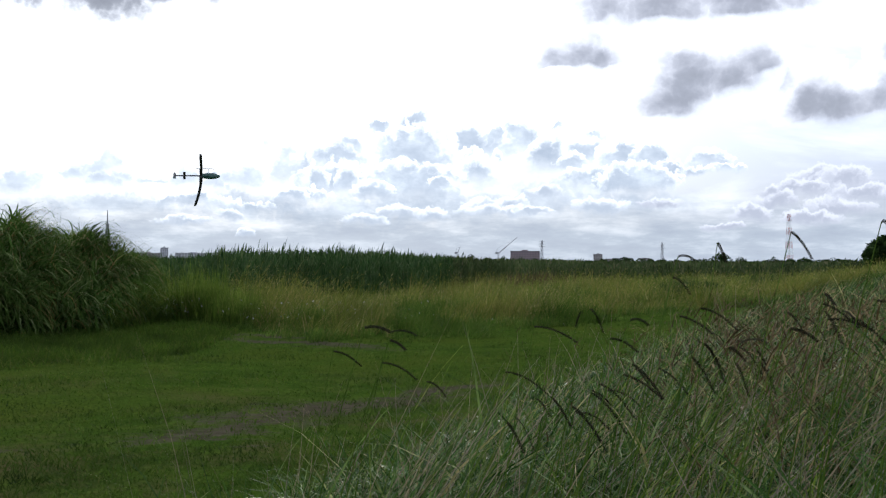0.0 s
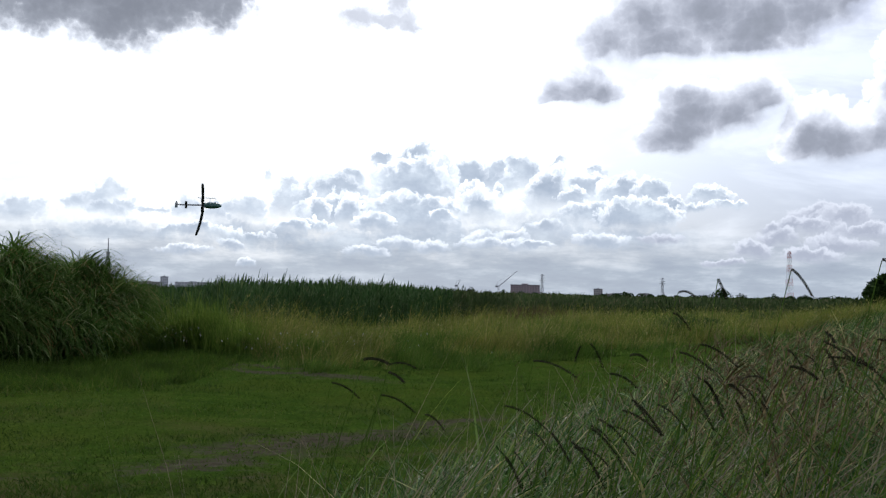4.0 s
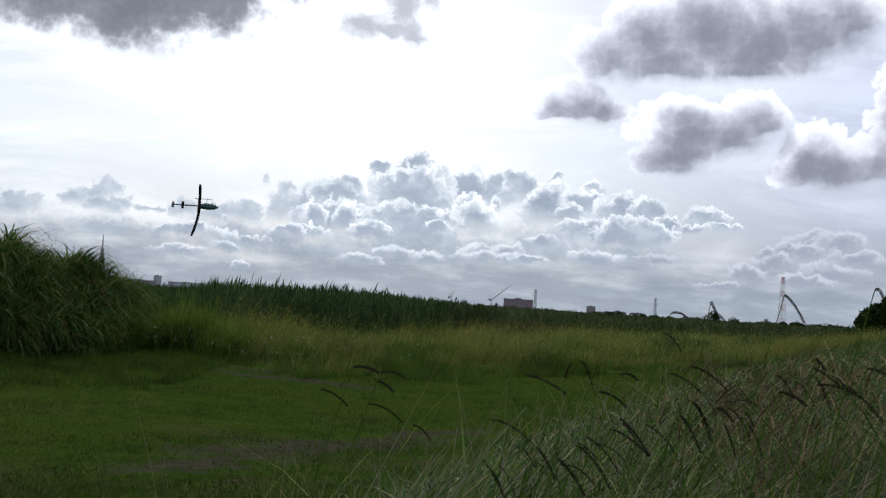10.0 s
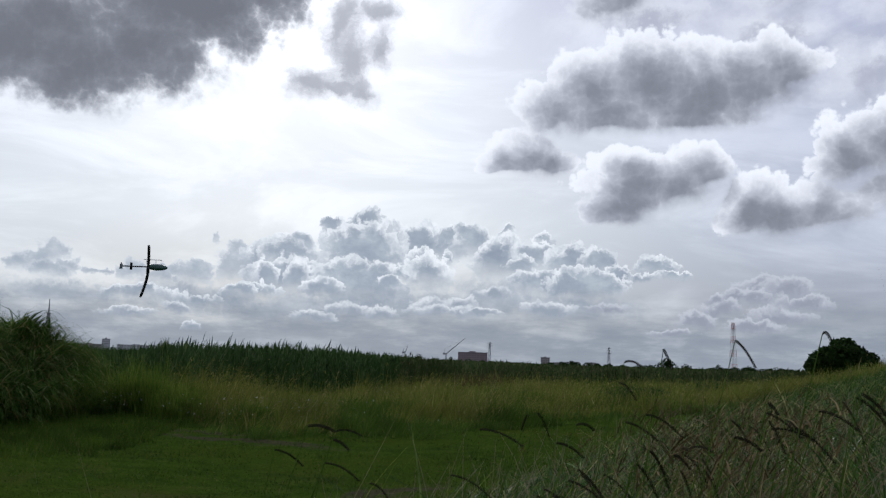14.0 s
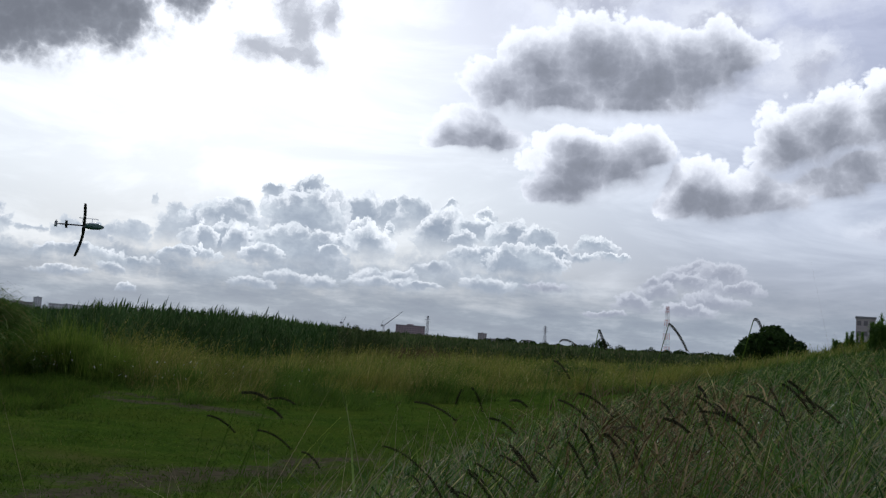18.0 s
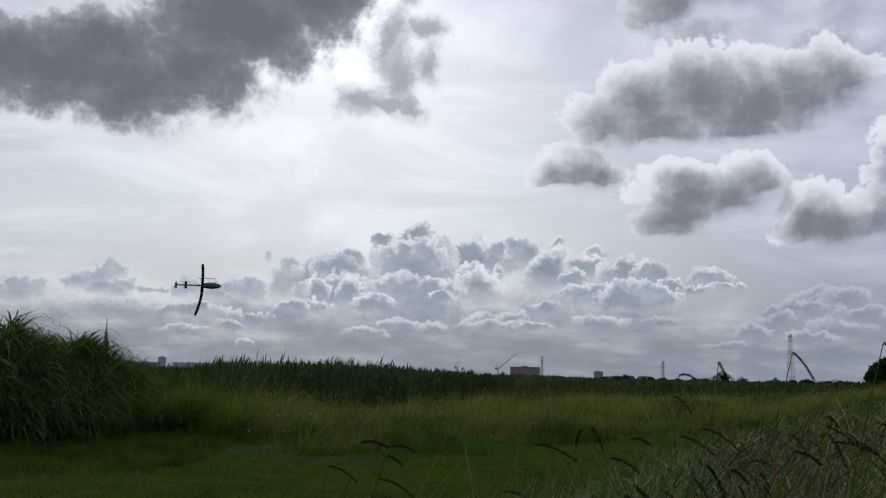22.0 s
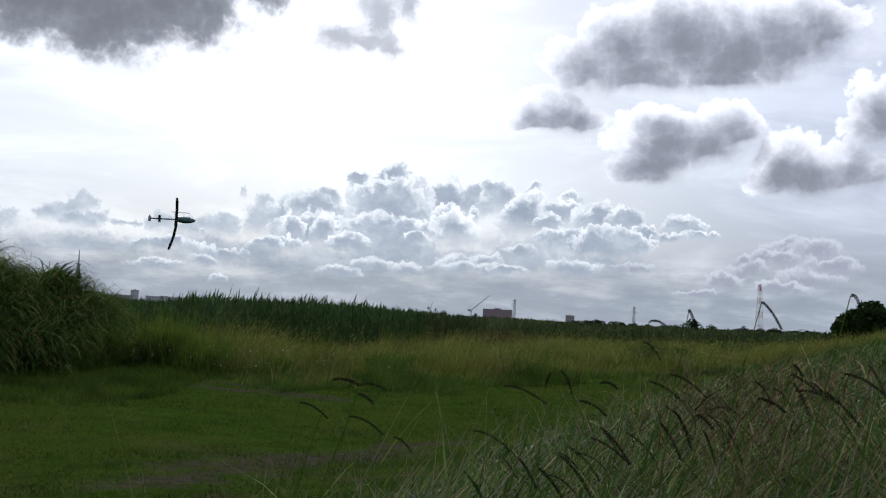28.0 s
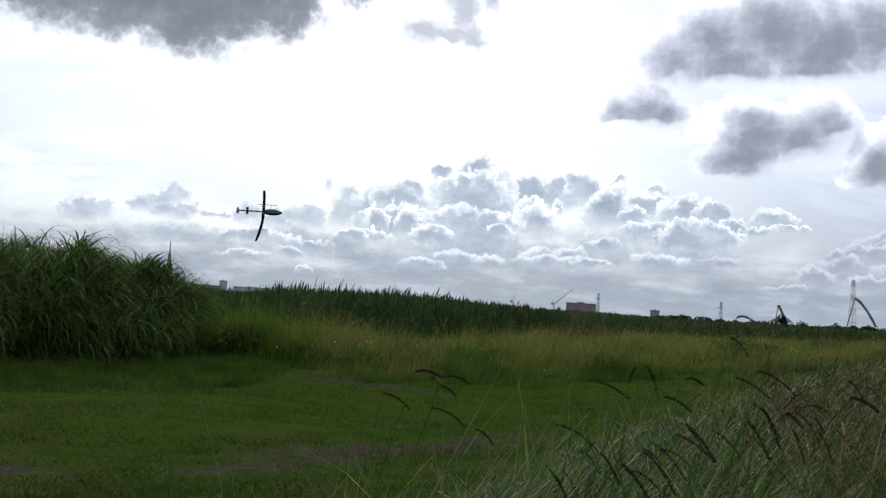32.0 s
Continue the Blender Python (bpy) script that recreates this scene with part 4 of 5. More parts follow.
STALKS_A = [(5.10, -3.73, 7.51, -4.59), (3.51, -6.25, 5.88, -7.47), (-3.47, -5.78, -1.47, -6.73), (-0.93, -6.82, 0.18, -7.67),
    (-3.00, -4.52, -2.11, -5.06), (-3.00, -4.11, -1.47, -4.28), (-4.42, -3.82, -3.00, -4.05), (-6.16, -5.13, -4.58, -5.99),
    (12.70, -0.92, 13.66, -1.85), (14.20, -2.58, 16.15, -3.75), (13.08, -3.03, 14.85, -3.98), (9.32, -4.32, 10.86, -5.07),
    (10.55, -5.69, 12.22, -7.59)]
STALKS_B = [(8.23, -2.70, 8.95, -4.01), (7.77, -2.86, 7.45, -3.71), (10.40, -3.31, 11.41, -3.57), (15.10, 0.99, 15.54, -0.09),
    (13.00, 0.22, 13.90, 0.01), (18.89, 1.57, 19.93, 0.13), (23.32, 2.05, 23.72, 1.67), (16.26, -4.44, 17.72, -4.41),
    (15.67, -4.67, 16.55, -5.40), (17.28, -5.38, 18.14, -7.14), (20.56, -1.72, 21.06, -2.31)]

def seed_stalk(u0, v0, u1, v1, dist, rng):
    top, tip = aim(u0, v0, dist), aim(u1, v1, dist * rng.uniform(0.97, 1.05))
    gx, gy = top.x - rng.uniform(0.1, 0.3), top.y + rng.uniform(-0.1, 0.15)
    root = Vector((gx, gy, float(land(gx, gy)) - 0.02))
    t = thing("grass_stalk", root, "thin green grass stalk with a drooping dark seed spike", "grass stalk", "seeding stalks in the bank grass")
    bend = root.lerp(top, 0.6) + Vector((-0.03, 0, 0.06))
    pts = [root.lerp(bend, i / 4) * (1 - i / 4) + bend.lerp(top, i / 4) * (i / 4) for i in range(5)]
    v, f = tube([p - root for p in pts], [0.0022, 0.002, 0.0018, 0.0014, 0.001])
    arrays("stem", v, f, SEDGE, t)
    sag = top.lerp(tip, 0.5) + Vector((0, 0, (top - tip).length * 0.16))
    verts, faces = [], []
    arc = [top.lerp(sag, i / 10).lerp(sag.lerp(tip, i / 10), i / 10) - root for i in range(11)]
    v, f = tube(arc, [0.0012] * 11, 4)
    v, f = list(v), list(f)
    for i in range(10):
        for k in range(3):
            p = arc[i].lerp(arc[i + 1], (k + 0.5) / 3)
            d = (arc[i + 1] - arc[i]).normalized()
            s = d.cross(Vector((0, 1, 0.2))).normalized() * (0.0024 if (k + i) % 2 else -0.0024)
            a = p + s
            b = a + d * 0.008
            m = Vector((0, 0.0022, 0))
            n = len(v)
            v += [tuple(a - d * 0.003), tuple(a + s * 0.5), tuple(b), tuple(a - s * 0.5), tuple(a + m), tuple(a - m)]
            f += [(n, n + 1, n + 2, n + 4), (n, n + 4, n + 2, n + 3), (n, n + 5, n + 2, n + 1), (n, n + 3, n + 2, n + 5)]
    arrays("seed_spike", v, f, SEED, t, "dark drooping seed spike")


def leaf_cloud(rng, centres, radii, count, size):
    """Small leaves over the outside of several clumps."""
    centres, radii = np.asarray(centres, float), np.asarray(radii, float)
    w = radii**2
    i = rng.choice(len(centres), count, p=w / w.sum())
    d = rng.normal(0, 1, (count, 3))
    d /= np.linalg.norm(d, axis=1, keepdims=True)
    d[:, 2] *= 0.85
    p = centres[i] + d * (radii[i] * rng.uniform(0.65, 1.08, count) ** 0.7)[:, None]
    a = rng.normal(0, 1, (count, 3))
    a /= np.linalg.norm(a, axis=1, keepdims=True)
    b = np.cross(a, rng.normal(0, 1, (count, 3)))
    b /= np.linalg.norm(b, axis=1, keepdims=True)
    s = (size * rng.uniform(0.6, 1.3, count))[:, None]
    verts = np.stack([p - a * s, p + b * s * 0.5, p + a * s, p - b * s * 0.5], 1).reshape(-1, 3)
    return verts, np.arange(count * 4).reshape(-1, 4)


def tree(name, at, width, height, seed, label, leaves=2500, lumps=16, group="", flat=0.75):
    rng = np.random.default_rng(seed)
    t = thing(name, at, label, "tree" if name != "bush" else "bush", group)
    centres, radii = [], []
    for i in range(lumps):
        a, q = rng.uniform(0, 6.28), math.sqrt(rng.uniform(0, 1)) * 0.34
        edge = q / 0.34
        rise = 0.24 + 0.54 * math.sqrt(max(0.0, 1 - edge**2.6)) * rng.uniform(0.55, 1.0)
        centres.append((math.cos(a) * q * width, math.sin(a) * q * width, height * rise))
        radii.append(width * rng.uniform(0.13, 0.21) * flat * 1.2)
    centres.append((0, 0, height * 0.8)), radii.append(width * 0.17)
    bm = bmesh.new()
    bar(bm, (0, 0, -0.2), (0.02 * width, 0, height * 0.45), height * 0.045, height * 0.028, 9)
    part("trunk", bm, BARK, t)
    bm = bmesh.new()
    for c in centres[::2]:
        bar(bm, (0.02 * width, 0, height * 0.3), c, height * 0.018, height * 0.006, 5)
    part("limbs", bm, BARK, t)
    arrays("crown", *leaf_cloud(rng, centres, radii, leaves, width * 0.035), LEAF, t, "dense dark green leaves")
    return t


def lattice_tower(name, at, height, base, label, category, bands, arms=(), thick=0.3, waist=0.45):
    """Four tapering legs with cross braces, in bands of colour."""
    t = thing(name, at, label, category, turn=0.3)
    levels = len(bands) * 2
    width = lambda q: base * ((1 - q) * 0.64 + 0.36)
    made = {}
    for i in range(levels):
        q0, q1 = i / levels, (i + 1) / levels
        w0, w1, z0, z1 = width(q0) / 2, width(q1) / 2, q0 * height, q1 * height
        mat = bands[i // 2]
        bm = bmesh.new()
        for k in range(4):
            c0 = Vector(((-1, 1, 1, -1)[k] * w0, (-1, -1, 1, 1)[k] * w0, z0))
            c1 = Vector(((-1, 1, 1, -1)[k] * w1, (-1, -1, 1, 1)[k] * w1, z1))
            n = (k + 1) % 4
            d0 = Vector(((-1, 1, 1, -1)[n] * w0, (-1, -1, 1, 1)[n] * w0, z0))
            d1 = Vector(((-1, 1, 1, -1)[n] * w1, (-1, -1, 1, 1)[n] * w1, z1))
            bar(bm, c0, c1, thick, sides=4)
            bar(bm, c0, d1, thick * 0.55, sides=4)
            bar(bm, d0, c1, thick * 0.55, sides=4)
            bar(bm, c1, d1, thick * 0.6, sides=4)
        part("lattice_section", bm, mat, t)
    for q, reach in arms:
        bm = bmesh.new()
        z = q * height
        for s in (-1, 1):
            bar(bm, (0, 0, z + height * 0.02), (s * reach, 0, z), thick * 0.7, sides=4)
            bar(bm, (0, 0, z - height * 0.01), (s * reach, 0, z), thick * 0.7, sides=4)
        part("cross_arm", bm, bands[-1], t)
    return t


def block_building(name, u, dist, width, height, mat, label, storeys, bays, depth=12.0, sink=0.0, housing=True):
    x, y = spot(u, dist)
    t = thing(name, (x, y, 0), label, "building", turn=-radians(u))
    bm = bmesh.new()
    box(bm, (-width / 2, 0, -sink), (width / 2, depth, height))
    part("wall", bm, mat, t)
    bm = bmesh.new()
    box(bm, (-width / 2 - 0.3, -0.3, height + 0.004), (width / 2 + 0.3, depth + 0.3, height + height * 0.04))
    part("roof", bm, ROOF, t)
    if housing:
        bm = bmesh.new()
        box(bm, (-width * 0.12, depth * 0.3, height * 1.04), (width * 0.1, depth * 0.7, height * 1.15))
        part("roof_housing", bm, mat, t)
    w, h = width / bays, height / storeys
    bm = bmesh.new()
    box(bm, (-w * 0.32, -0.12, 0), (w * 0.32, 0.02, h * 0.45))
    first = part("window", bm, FAR_GLASS, t)
    me = first.data
    for i in range(bays):
        for j in range(storeys):
            o = first if i + j == 0 else new("window", me)
            o.parent = t
            o.location = ((i + 0.5) * w - width / 2, 0, j * h + h * 0.32)
    return t


def round_tower():
    """The pale concrete tower: a slim core between two drums on legs."""
    u, dist = 31.58, 400.0
    x, y = spot(u, dist)
    t = thing("round_tower", (x, y, 0), "pale concrete tower of round drums with dark slit windows", "building", turn=-radians(u))
    core, top, drum_r, drum_top, low = 2.35, 1.7 + dist * 0.1020, 6.0, 1.7 + dist * 0.0920, 1.7 + dist * 0.0645
    bm = bmesh.new()
    bmesh.ops.create_cone(bm, cap_ends=True, segments=40, radius1=core, radius2=core, depth=top, matrix=Matrix.Translation((0, -4.4, top / 2)))
    part("core", bm, CONCRETE, t, smooth=False)
    bm = bmesh.new()
    bmesh.ops.create_cone(bm, cap_ends=True, segments=64, radius1=drum_r, radius2=drum_r, depth=drum_top - low, matrix=Matrix.Translation((0, 0, (drum_top + low) / 2)))
    part("drum", bm, CONCRETE, t)
    bm = bmesh.new()
    bmesh.ops.create_cone(bm, cap_ends=True, segments=64, radius1=drum_r * 0.6, radius2=drum_r + 0.25, depth=1.2, matrix=Matrix.Translation((0, 0, low - 0.6)))
    part("ledge", bm, ROOF, t)
    for a in (-2.5, -0.62, 0.62, 2.5):
        bm = bmesh.new()
        bar(bm, (math.sin(a) * 3.6, -math.cos(a) * 3.6, -0.5), (math.sin(a) * 3.6, -math.cos(a) * 3.6, low - 1.2), 0.7, sides=12)
        part("leg", bm, CONCRETE, t)
    mid = (drum_top + low) / 2
    for a in (-1.22, -0.66, 0.60, 1.12):
        bm = bmesh.new()
        box(bm, (-0.75, -0.12, -1.9), (0.75, 0.12, 2.3))
        o = part("window", bm, DARK_GLASS, t)
        o.matrix_basis = Matrix.Translation((math.sin(a) * drum_r, -math.cos(a) * drum_r, mid)) @ Matrix.Rotation(a, 4, "Z")
    for z in (top - 5.2, top - 13.5):
        bm = bmesh.new()
        box(bm, (0.1, -4.4 - core - 0.05, z), (0.5, -4.4 - core + 0.2, z + 1.9))
        part("slit_window", bm, DARK_GLASS, t)
    bm = bmesh.new()
    bar(bm, (-3.7, 0, drum_top), (-3.7, 0, drum_top + 1.3), 0.35, sides=8)
    part("vent", bm, ROOF, t)
    bm = bmesh.new()
    bmesh.ops.create_cone(bm, cap_ends=True, segments=40, radius1=core + 0.12, radius2=core + 0.12, depth=0.35, matrix=Matrix.Translation((0, -4.4, top)))
    part("cap", bm, ROOF, t)


def crane(u, dist, jib_u, jib_v):
    root = aim(u, 0, dist)
    root.z = 0
    t = thing("tower_crane", root, "luffing tower crane over the far roofs", "crane")
    tip = aim(jib_u, jib_v, dist) - root
    mast = dist * math.tan(radians(0.42))
    bm = bmesh.new()
    for s in (-0.9, 0.9):
        for q in (-0.9, 0.9):
            bar(bm, (s, q, 0), (s, q, mast), 0.22, sides=4)
    for i in range(10):
        bar(bm, (-0.9, -0.9, mast * i / 10), (0.9, -0.9, mast * (i + 1) / 10), 0.16, sides=4)
    part("mast", bm, STEEL, t)
    bm = bmesh.new()
    head = Vector((0, 0, mast))
    side = Vector((0, 0, 1.3))
    bar(bm, head, tip, 0.3, 0.18, 4)
    bar(bm, head + side, tip, 0.3, 0.18, 4)
    for i in range(9):
        a, b = head.lerp(tip, i / 9), (head + side).lerp(tip, (i + 0.5) / 9)
        bar(bm, a, b, 0.14, sides=4)
    part("jib", bm, STEEL, t)
    bm = bmesh.new()
    box(bm, (-4.5, -1, mast - 0.5), (-0.5, 1, mast + 2.2))
    part("counterweight", bm, STEEL, t)
    bm = bmesh.new()
    bar(bm, (-3, 0, mast + 2), (-1.5, 0, mast + 8), 0.2, sides=4)
    bar(bm, (-1.5, 0, mast + 8), tip, 0.08, sides=4)
    part("stay", bm, STEEL, t)


def broadcast_tower():
    u, dist = -18.3, 4600.0
    x, y = spot(u, dist)
    h = 1.7 + dist * math.tan(radians(2.6))
    t = thing("broadcast_tower", (x, y, 0), "distant slender grey lattice broadcasting tower with two decks", "tower")
    bm = bmesh.new()
    bmesh.ops.create_cone(bm, cap_ends=True, segments=18, radius1=15, radius2=6.5, depth=h * 0.72, matrix=Matrix.Translation((0, 0, h * 0.36)))
    part("shaft", bm, STEEL, t)
    for q, r, d in ((0.55, 11.5, 9), (0.70, 9.5, 6)):
        bm = bmesh.new()
        bmesh.ops.create_cone(bm, cap_ends=True, segments=24, radius1=r * 0.7, radius2=r, depth=d, matrix=Matrix.Translation((0, 0, h * q)))
        part("deck", bm, STEEL, t)
    bm = bmesh.new()
    bar(bm, (0, 0, h * 0.72), (0, 0, h), 3.4, 1.4, 8)
    part("mast", bm, STEEL, t)


def weed(rng, x, y, height):
    root = Vector((x, y, float(land(x, y)) - 0.02))
    t = thing("tall_weed", root, "dark green leafy weed standing on the crest of the bank", "weed", "tall weeds on the bank")
    for i in range(5):
        tall = height * rng.uniform(0.65, 1.0)
        foot = Vector((rng.uniform(-0.3, 0.3), rng.uniform(-0.3, 0.3), 0))
        lean = Vector((rng.uniform(-0.1, 0.2), rng.uniform(-0.1, 0.1), 0))
        pts = [foot + lean * tall * (j / 4) ** 1.5 + Vector((0, 0, tall * j / 4)) for j in range(5)]
        v, f = tube(pts, [0.012, 0.011, 0.009, 0.007, 0.004])
        stem = arrays("stem", v, f, WEED, t)
        n = 260
        q = rng.uniform(0.08, 1.0, n)
        base = np.array([[foot.x + lean.x * tall * a**1.5, foot.y + lean.y * tall * a**1.5, tall * a] for a in q])
        v, f = ribbons(base, rng.uniform(0.2, 0.46, n) * (1.15 - 0.6 * q), rng.uniform(0.03, 0.065, n), rng.uniform(0, 6.28, n), rng.uniform(0.5, 1.3, n), rng.uniform(0.1, 1.0, n), 3, rng)
        arrays("leaves", v, f, WEED, stem)


def tussock(rng, u, dist, height, wide, mat, label):
    x, y = spot(u, dist)
    root = Vector((x, y, float(land(x, y)) - 0.02))
    t = thing("grass_tussock", root, label, "tussock", "tussocks in the meadow")
    for name, n, tall in (("foliage", 640, 0.8), ("plume", 120, 1.0)):
        base = np.stack([rng.normal(0, wide * 0.4, n), rng.normal(0, wide * 0.4, n), np.zeros(n)], -1)
        v, f = ribbons(base, height * tall * rng.uniform(0.7, 1.1, n), 0.022 * dist / 30 * rng.uniform(0.6, 1.2, n), rng.uniform(0, 6.28, n), rng.uniform(0, 0.3, n), rng.uniform(0, 0.8 if tall < 1 else 0.3, n), 3, rng)
        tagged(arrays(name, v, f, mat, t), kind="stuff")


def wildflowers(rng):
    sets = []
    for u, dist, spread, n in ((-14.6, 27.0, 0.3, 26), (-9.5, 24.5, 1.2, 30), (-8.2, 23.0, 0.8, 26), (-3.5, 23.8, 1.0, 14)):
        x, y = spot(u, dist)
        px, py = rng.normal(x, spread, n), rng.normal(y, spread * 0.6, n)
        base = at_ground(px, py)
        base[:, 2] += rng.uniform(0.3, 0.75, n)
        sets.append(ribbons(base, rng.uniform(0.03, 0.07, n), rng.uniform(0.02, 0.04, n), rng.uniform(0, 6.28, n), rng.uniform(0.5, 1.5, n), rng.uniform(0, 0.5, n), 1, rng, tip=0.6))
    tagged(arrays("wildflowers", *joined(*sets), PETAL), "small white wildflower heads along the meadow edge", "flowers", kind="stuff")


def helicopter():
    """Model helicopter in the air, nose to the right, rolled so that its rotor stands on edge."""
    at = aim(-13.44, 4.49, 13.0)
    view = (at - Vector((0, 0, EYE))).normalized()
    right = view.cross(Vector((0, 0, 1))).normalized()
    up = right.cross(view)
    roll = radians(28)
    zz = (-view * math.cos(roll) - up * math.sin(roll)).normalized()
    xx = right.copy()
    yy = zz.cross(xx)
    t = new("model_helicopter")
    rot = Matrix((xx, yy, zz)).transposed().to_4x4()
    t.matrix_basis = Matrix.Translation(at) @ rot
    tagged(t, "small dark green radio-controlled helicopter rolling in the air", "model helicopter")
    bm = bmesh.new()
    bmesh.ops.create_uvsphere(bm, u_segments=24, v_segments=14, radius=1.0, matrix=Matrix.Diagonal((0.145, 0.038, 0.05, 1)))
    for v in bm.verts:
        if v.co.x < 0:
            v.co.x *= 0.75
            v.co.z *= 0.85
        v.co.x += 0.09
        v.co.z -= 0.03
    part("canopy", bm, HULL, t, smooth=True)
    bm = bmesh.new()
    box(bm, (0.06, -0.0385, -0.05), (0.17, 0.0385, -0.035), 0.004)
    part("canopy_stripe", bm, TRIM_WHITE, t, "white stripe")
    bm = bmesh.new()
    bar(bm, (0.02, 0, -0.03), (-0.31, 0, -0.02), 0.009, 0.008, 10)
    part("tail_boom", bm, BLACK, t)
    bm = bmesh.new()
    box(bm, (-0.335, -0.002, -0.075), (-0.30, 0.002, 0.055), 0.001)
    part("tail_fin", bm, HULL, t)
    bm = bmesh.new()
    box(bm, (-0.215, -0.05, -0.028), (-0.185, 0.05, -0.024), 0.001)
    part("stabiliser", bm, BLACK, t)
    for s in (-1, 1):
        bm = bmesh.new()
        box(bm, (-0.325, 0.012, -0.02), (-0.311, 0.016, -0.02 + s * 0.065), 0.001)
        part("tail_blade", bm, BLACK, t)
    bm = bmesh.new()
    bar(bm, (0, 0, -0.02), (0, 0, 0.075), 0.005, sides=8)
    part("mast", bm, STEEL, t)
    bm = bmesh.new()
    box(bm, (-0.02, -0.035, 0.062), (0.02, 0.035, 0.078), 0.004)
    part("rotor_head", bm, BLACK, t)
    for s in (-1, 1):
        v, f = [], []
        for i in range(9):
            q = i / 8
            yv, dx, dz = s * (0.03 + 0.335 * q), -0.045 * q**1.6 * (1.6 if s < 0 else 0.6) + (0.0 if s < 0 else 0.02 * q), 0.065 + 0.03 * q**2
            w = 0.017 if q < 0.98 else 0.012
            v += [(dx - w, yv, dz - 0.002), (dx + w, yv, dz - 0.002), (dx + w, yv, dz + 0.002), (dx - w, yv, dz + 0.002)]
        for i in range(8):
            for j in range(4):
                a, b = i * 4 + j, i * 4 + (j + 1) % 4
                f.append((a, b, b + 4, a + 4))
        f += [(0, 1, 2, 3), (32, 33, 34, 35)]
        arrays("rotor_blade", v, f, BLACK, t)
    for s in (-1, 1):
        bm = bmesh.new()
        bar(bm, (-0.06, s * 0.05, -0.13), (0.14, s * 0.05, -0.13), 0.004, sides=6)
        bar(bm, (0.14, s * 0.05, -0.13), (0.165, s * 0.05, -0.115), 0.004, sides=6)
        part("skid", bm, TRIM_WHITE, t, "pale landing skid")
        for xx0 in (-0.02, 0.09):
            bm = bmesh.new()
            bar(bm, (xx0, s * 0.02, -0.06), (xx0, s * 0.05, -0.13), 0.004, sides=6)
            part("skid_strut", bm, TRIM_WHITE, t)


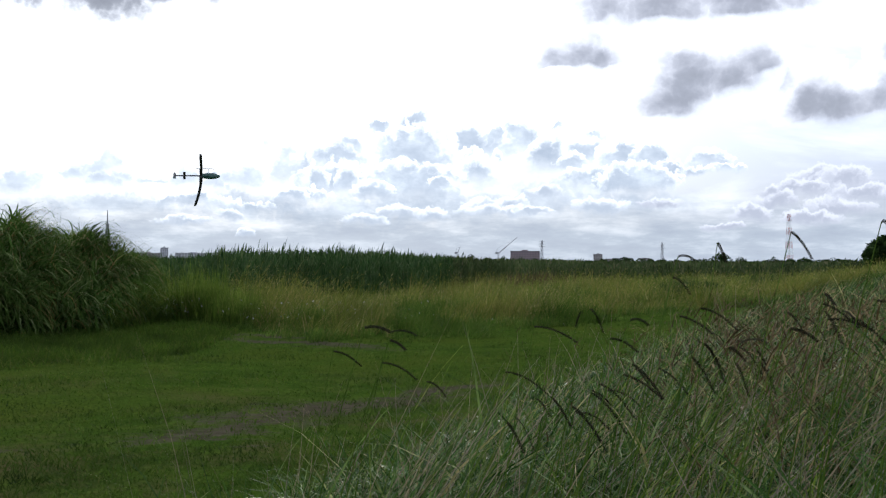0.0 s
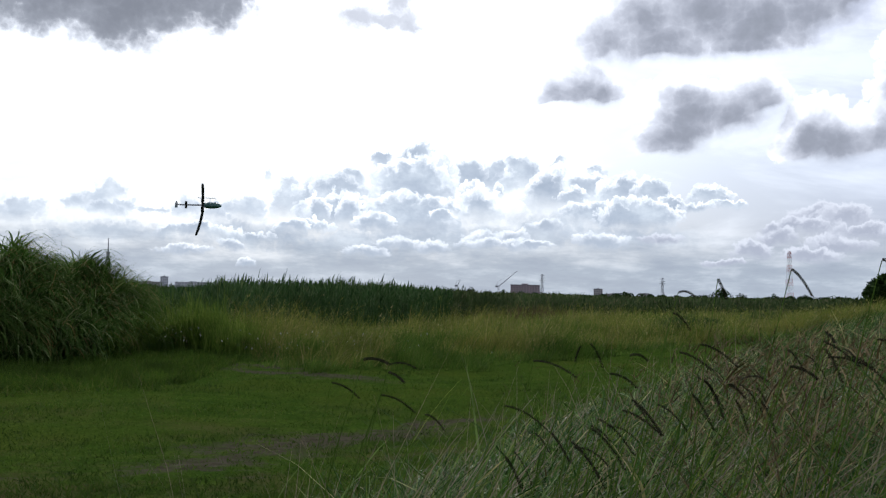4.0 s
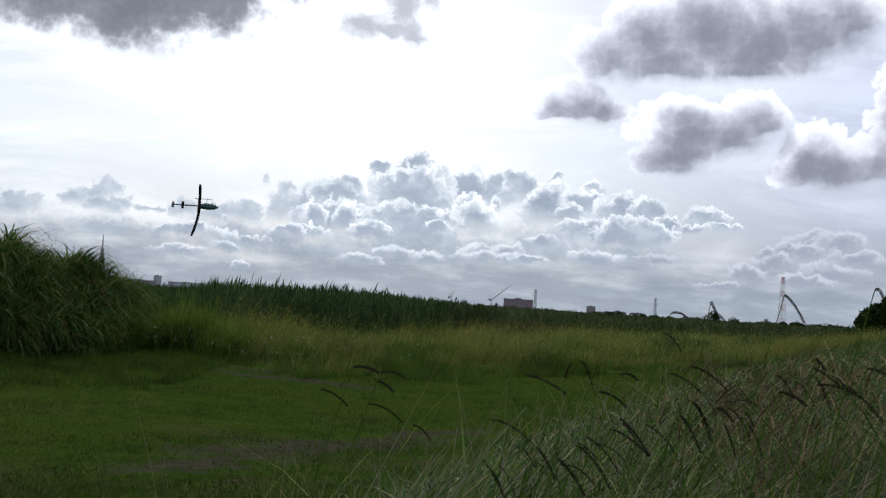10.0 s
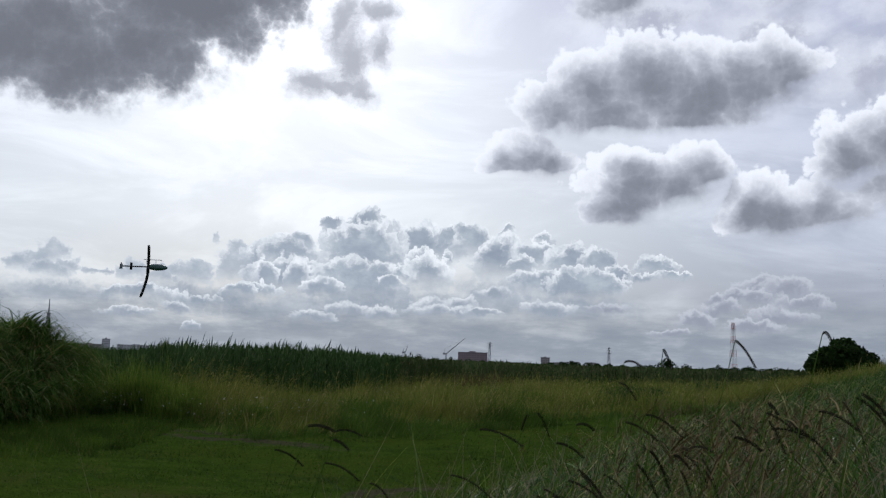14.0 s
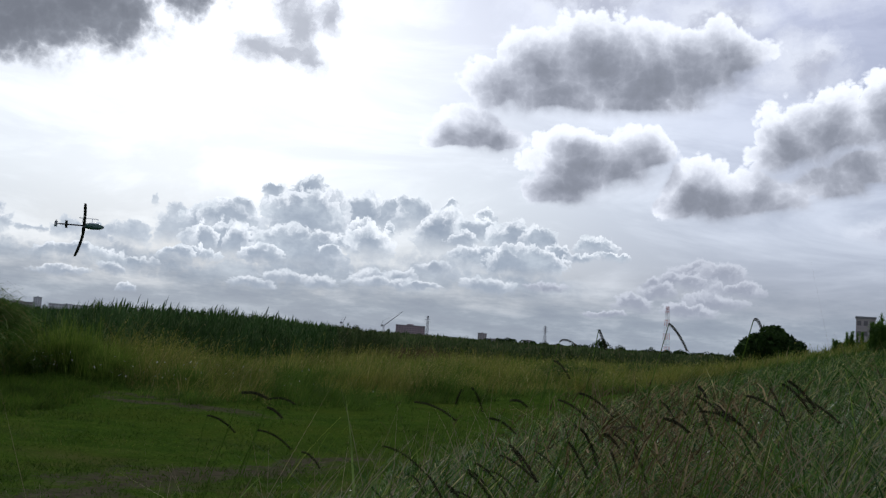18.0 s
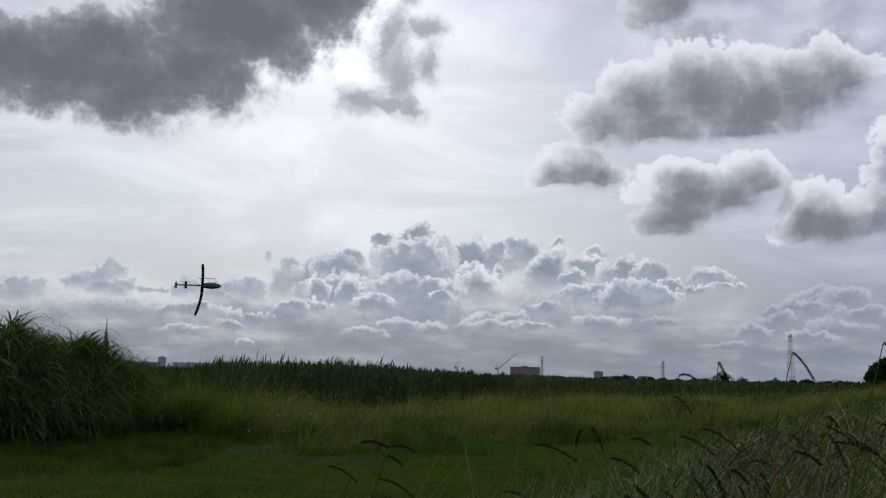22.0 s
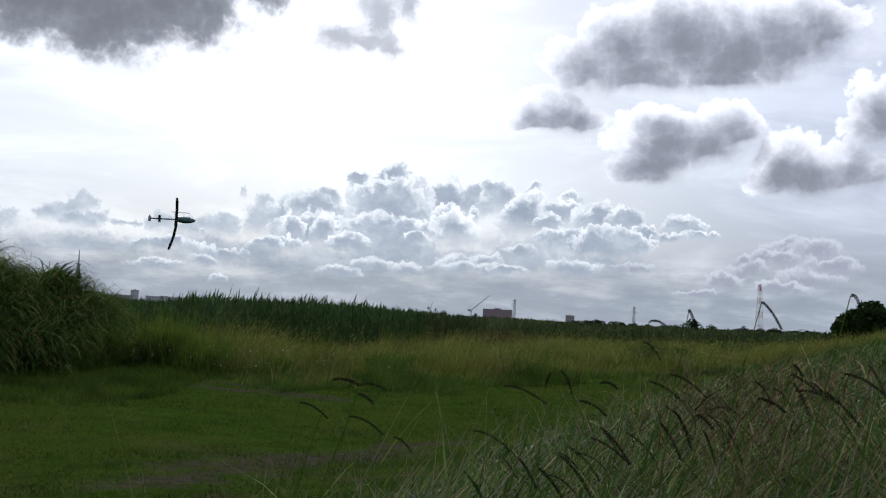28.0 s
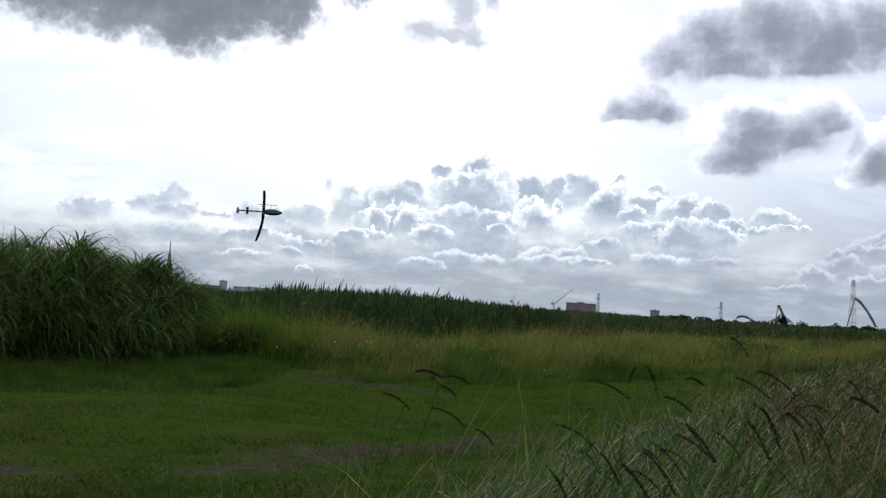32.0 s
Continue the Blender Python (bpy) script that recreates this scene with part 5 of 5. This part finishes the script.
def build_things():
    rng = np.random.default_rng(9)
    tree("round_tree", (*spot(24.3, 92.0), float(land(*spot(24.3, 92.0))) - 0.15), 6.9, 4.35 - float(land(*spot(24.05, 92.0))), 11, "broad low dark green tree on the plain", leaves=9000, lumps=26)
    for i, (u, w, v, dist) in enumerate([(-2.7, 0.95, 0.46, 500), (0.5, 0.7, 0.2, 700), (1.55, 0.75, 0.33, 700), (3.4, 0.5, 0.25, 700), (15.3, 1.6, 0.42, 260), (16.3, 0.8, 0.2, 500), (18.0, 0.7, 0.22, 600), (19.6, 0.9, 0.16, 600), (-15.0, 0.3, 0.3, 800), (21.0, 1.0, 0.12, 600), (12.2, 0.5, 0.12, 700), (-17.0, 0.6, 0.45, 500)]):
        tree("bush" if v < 0.3 else "far_tree", (*spot(u, dist), 0), dist * math.tan(radians(w)), 1.7 + dist * math.tan(radians(v)), 60 + i, "dark distant tree on the horizon", leaves=700, lumps=9, group="trees along the horizon")
    n = 420
    u = np.radians(rng.uniform(-17, 31, n))
    d = rng.uniform(750, 1100, n)
    size = rng.uniform(0.7, 1.5, n) * (1 + 0.5 * np.sin(u * 60) * np.sin(u * 23 + 1))
    centres = np.stack([d * np.sin(u), d * np.cos(u), size * 0.8], -1)
    woods = arrays("far_woods", *leaf_cloud(rng, centres, size * 1.5, 34000, 0.6), LEAF)
    tagged(woods, "low dark line of distant trees along the horizon", "woods", kind="stuff")
    block_building("apartment_block", 4.6, 1500.0, 43.0, 14.6, MAUVE, "long mauve-brown apartment block on the horizon", 5, 11)
    block_building("office_block", 8.65, 1500.0, 13.0, 10.5, BEIGE, "small square grey block on the horizon", 4, 4)
    block_building("low_hall", 9.4, 1520.0, 22.0, 3.9, BEIGE, "long low grey hall on the horizon", 1, 6)
    block_building("far_house", 11.2, 1500.0, 14.0, 5.2, BEIGE, "grey house with a stack on the horizon", 2, 4)
    block_building("far_flats", -15.35, 2500.0, 18.0, 27.0, CONCRETE, "pale block of flats on the far skyline", 7, 4)
    block_building("far_warehouse", -16.2, 2500.0, 70.0, 15.0, BEIGE, "long pale warehouse on the far skyline", 3, 10)
    block_building("far_terrace", -13.8, 2600.0, 90.0, 16.0, CONCRETE, "long pale terrace on the far skyline", 3, 12)
    block_building("square_block", 28.9, 405.0, 6.6, 19.0, BEIGE, "square grey-brown concrete block behind the bank", 5, 3, depth=7, housing=False)
    round_tower()
    rw = [RED_PAINT, WHITE_PAINT] * 3 + [RED_PAINT]
    lattice_tower("radio_mast", (*spot(18.78, 1350.0), 0), 61.0, 7.5, "red and white painted lattice transmission tower", "pylon", rw, arms=((0.86, 3.5), (0.95, 3.0)), thick=0.18)
    grey = [STEEL] * 4
    lattice_tower("power_pylon", (*spot(5.54, 1900.0), 0), 38.5, 5.0, "grey steel power pylon on the horizon", "pylon", grey, arms=((0.7, 7), (0.82, 6), (0.94, 5)), thick=0.2)
    lattice_tower("power_pylon", (*spot(12.15, 1900.0), 0), 35.0, 5.0, "grey steel power pylon on the horizon", "pylon", grey, arms=((0.7, 7), (0.82, 6), (0.94, 5)), thick=0.2)
    crane(3.1, 1500.0, 4.15, 1.28)
    crane(0.8, 1600.0, 0.95, 0.75)
    broadcast_tower()
    for u, dist, h, w, mat, label in [(13.2, 44, 1.15, 1.0, REED, "dark green upright tussock in the meadow"), (14.6, 50, 0.9, 0.8, REED, "dark green upright tussock in the meadow"), (5.3, 58, 1.3, 2.4, BROWN, "brown withered weeds at the reeds' edge"), (8.0, 40, 0.8, 1.0, SEDGE, "green grass tussock in the meadow"),
            (-12.6, 27.6, 1.35, 0.75, FRINGE, "tall yellow-green grass tussock beside the thicket"), (-13.6, 27.8, 1.75, 0.8, FRINGE, "tall yellow-green grass tussock beside the thicket"), (-11.4, 26.6, 1.15, 0.8, FRINGE, "green grass tussock beside the thicket"), (-7.5, 24, 0.8, 0.6, SEDGE, "green grass tussock at the mown edge"), (-10.2, 31, 1.0, 0.6, MEADOW, "tall yellow-green grass tussock beside the reeds"), (17.5, 60, 1.1, 1.5, REED, "dark green upright tussock in the meadow"), (0.8, 30, 0.75, 0.9, SEDGE, "green grass tussock in the meadow"), (-1.5, 27, 0.7, 0.8, SEDGE, "green grass tussock at the mown edge")]:
        tussock(rng, u, dist, h, w, mat, label)
    wildflowers(rng)
    for u0, v0, u1, v1 in STALKS_A + STALKS_B:
        seed_stalk(u0, v0, u1, v1, rng.uniform(2.2, 3.0), rng)
    for i in range(34):
        u = rng.uniform(3, 26)
        v = -10.5 + 0.36 * u + rng.uniform(-0.8, 1.4)
        seed_stalk(u, v, u + rng.uniform(0.5, 2.2), v - rng.uniform(0.4, 2.2), rng.uniform(2.2, 3.6), rng)
    for i in range(84):
        u = rng.uniform(26.8, 38.5)
        s = rng.uniform(6.6, 9.6)
        a = s / math.tan(radians(u) - BANK_TURN)
        x = s * math.cos(BANK_TURN) + a * math.sin(BANK_TURN)
        y = -s * math.sin(BANK_TURN) + a * math.cos(BANK_TURN)
        weed(rng, x, y, rng.uniform(0.8, 1.1) * float(np.interp(u, [26.8, 28.5, 30.5, 38], [0.9, 1.6, 2.3, 2.7])))
    helicopter()


build_things()
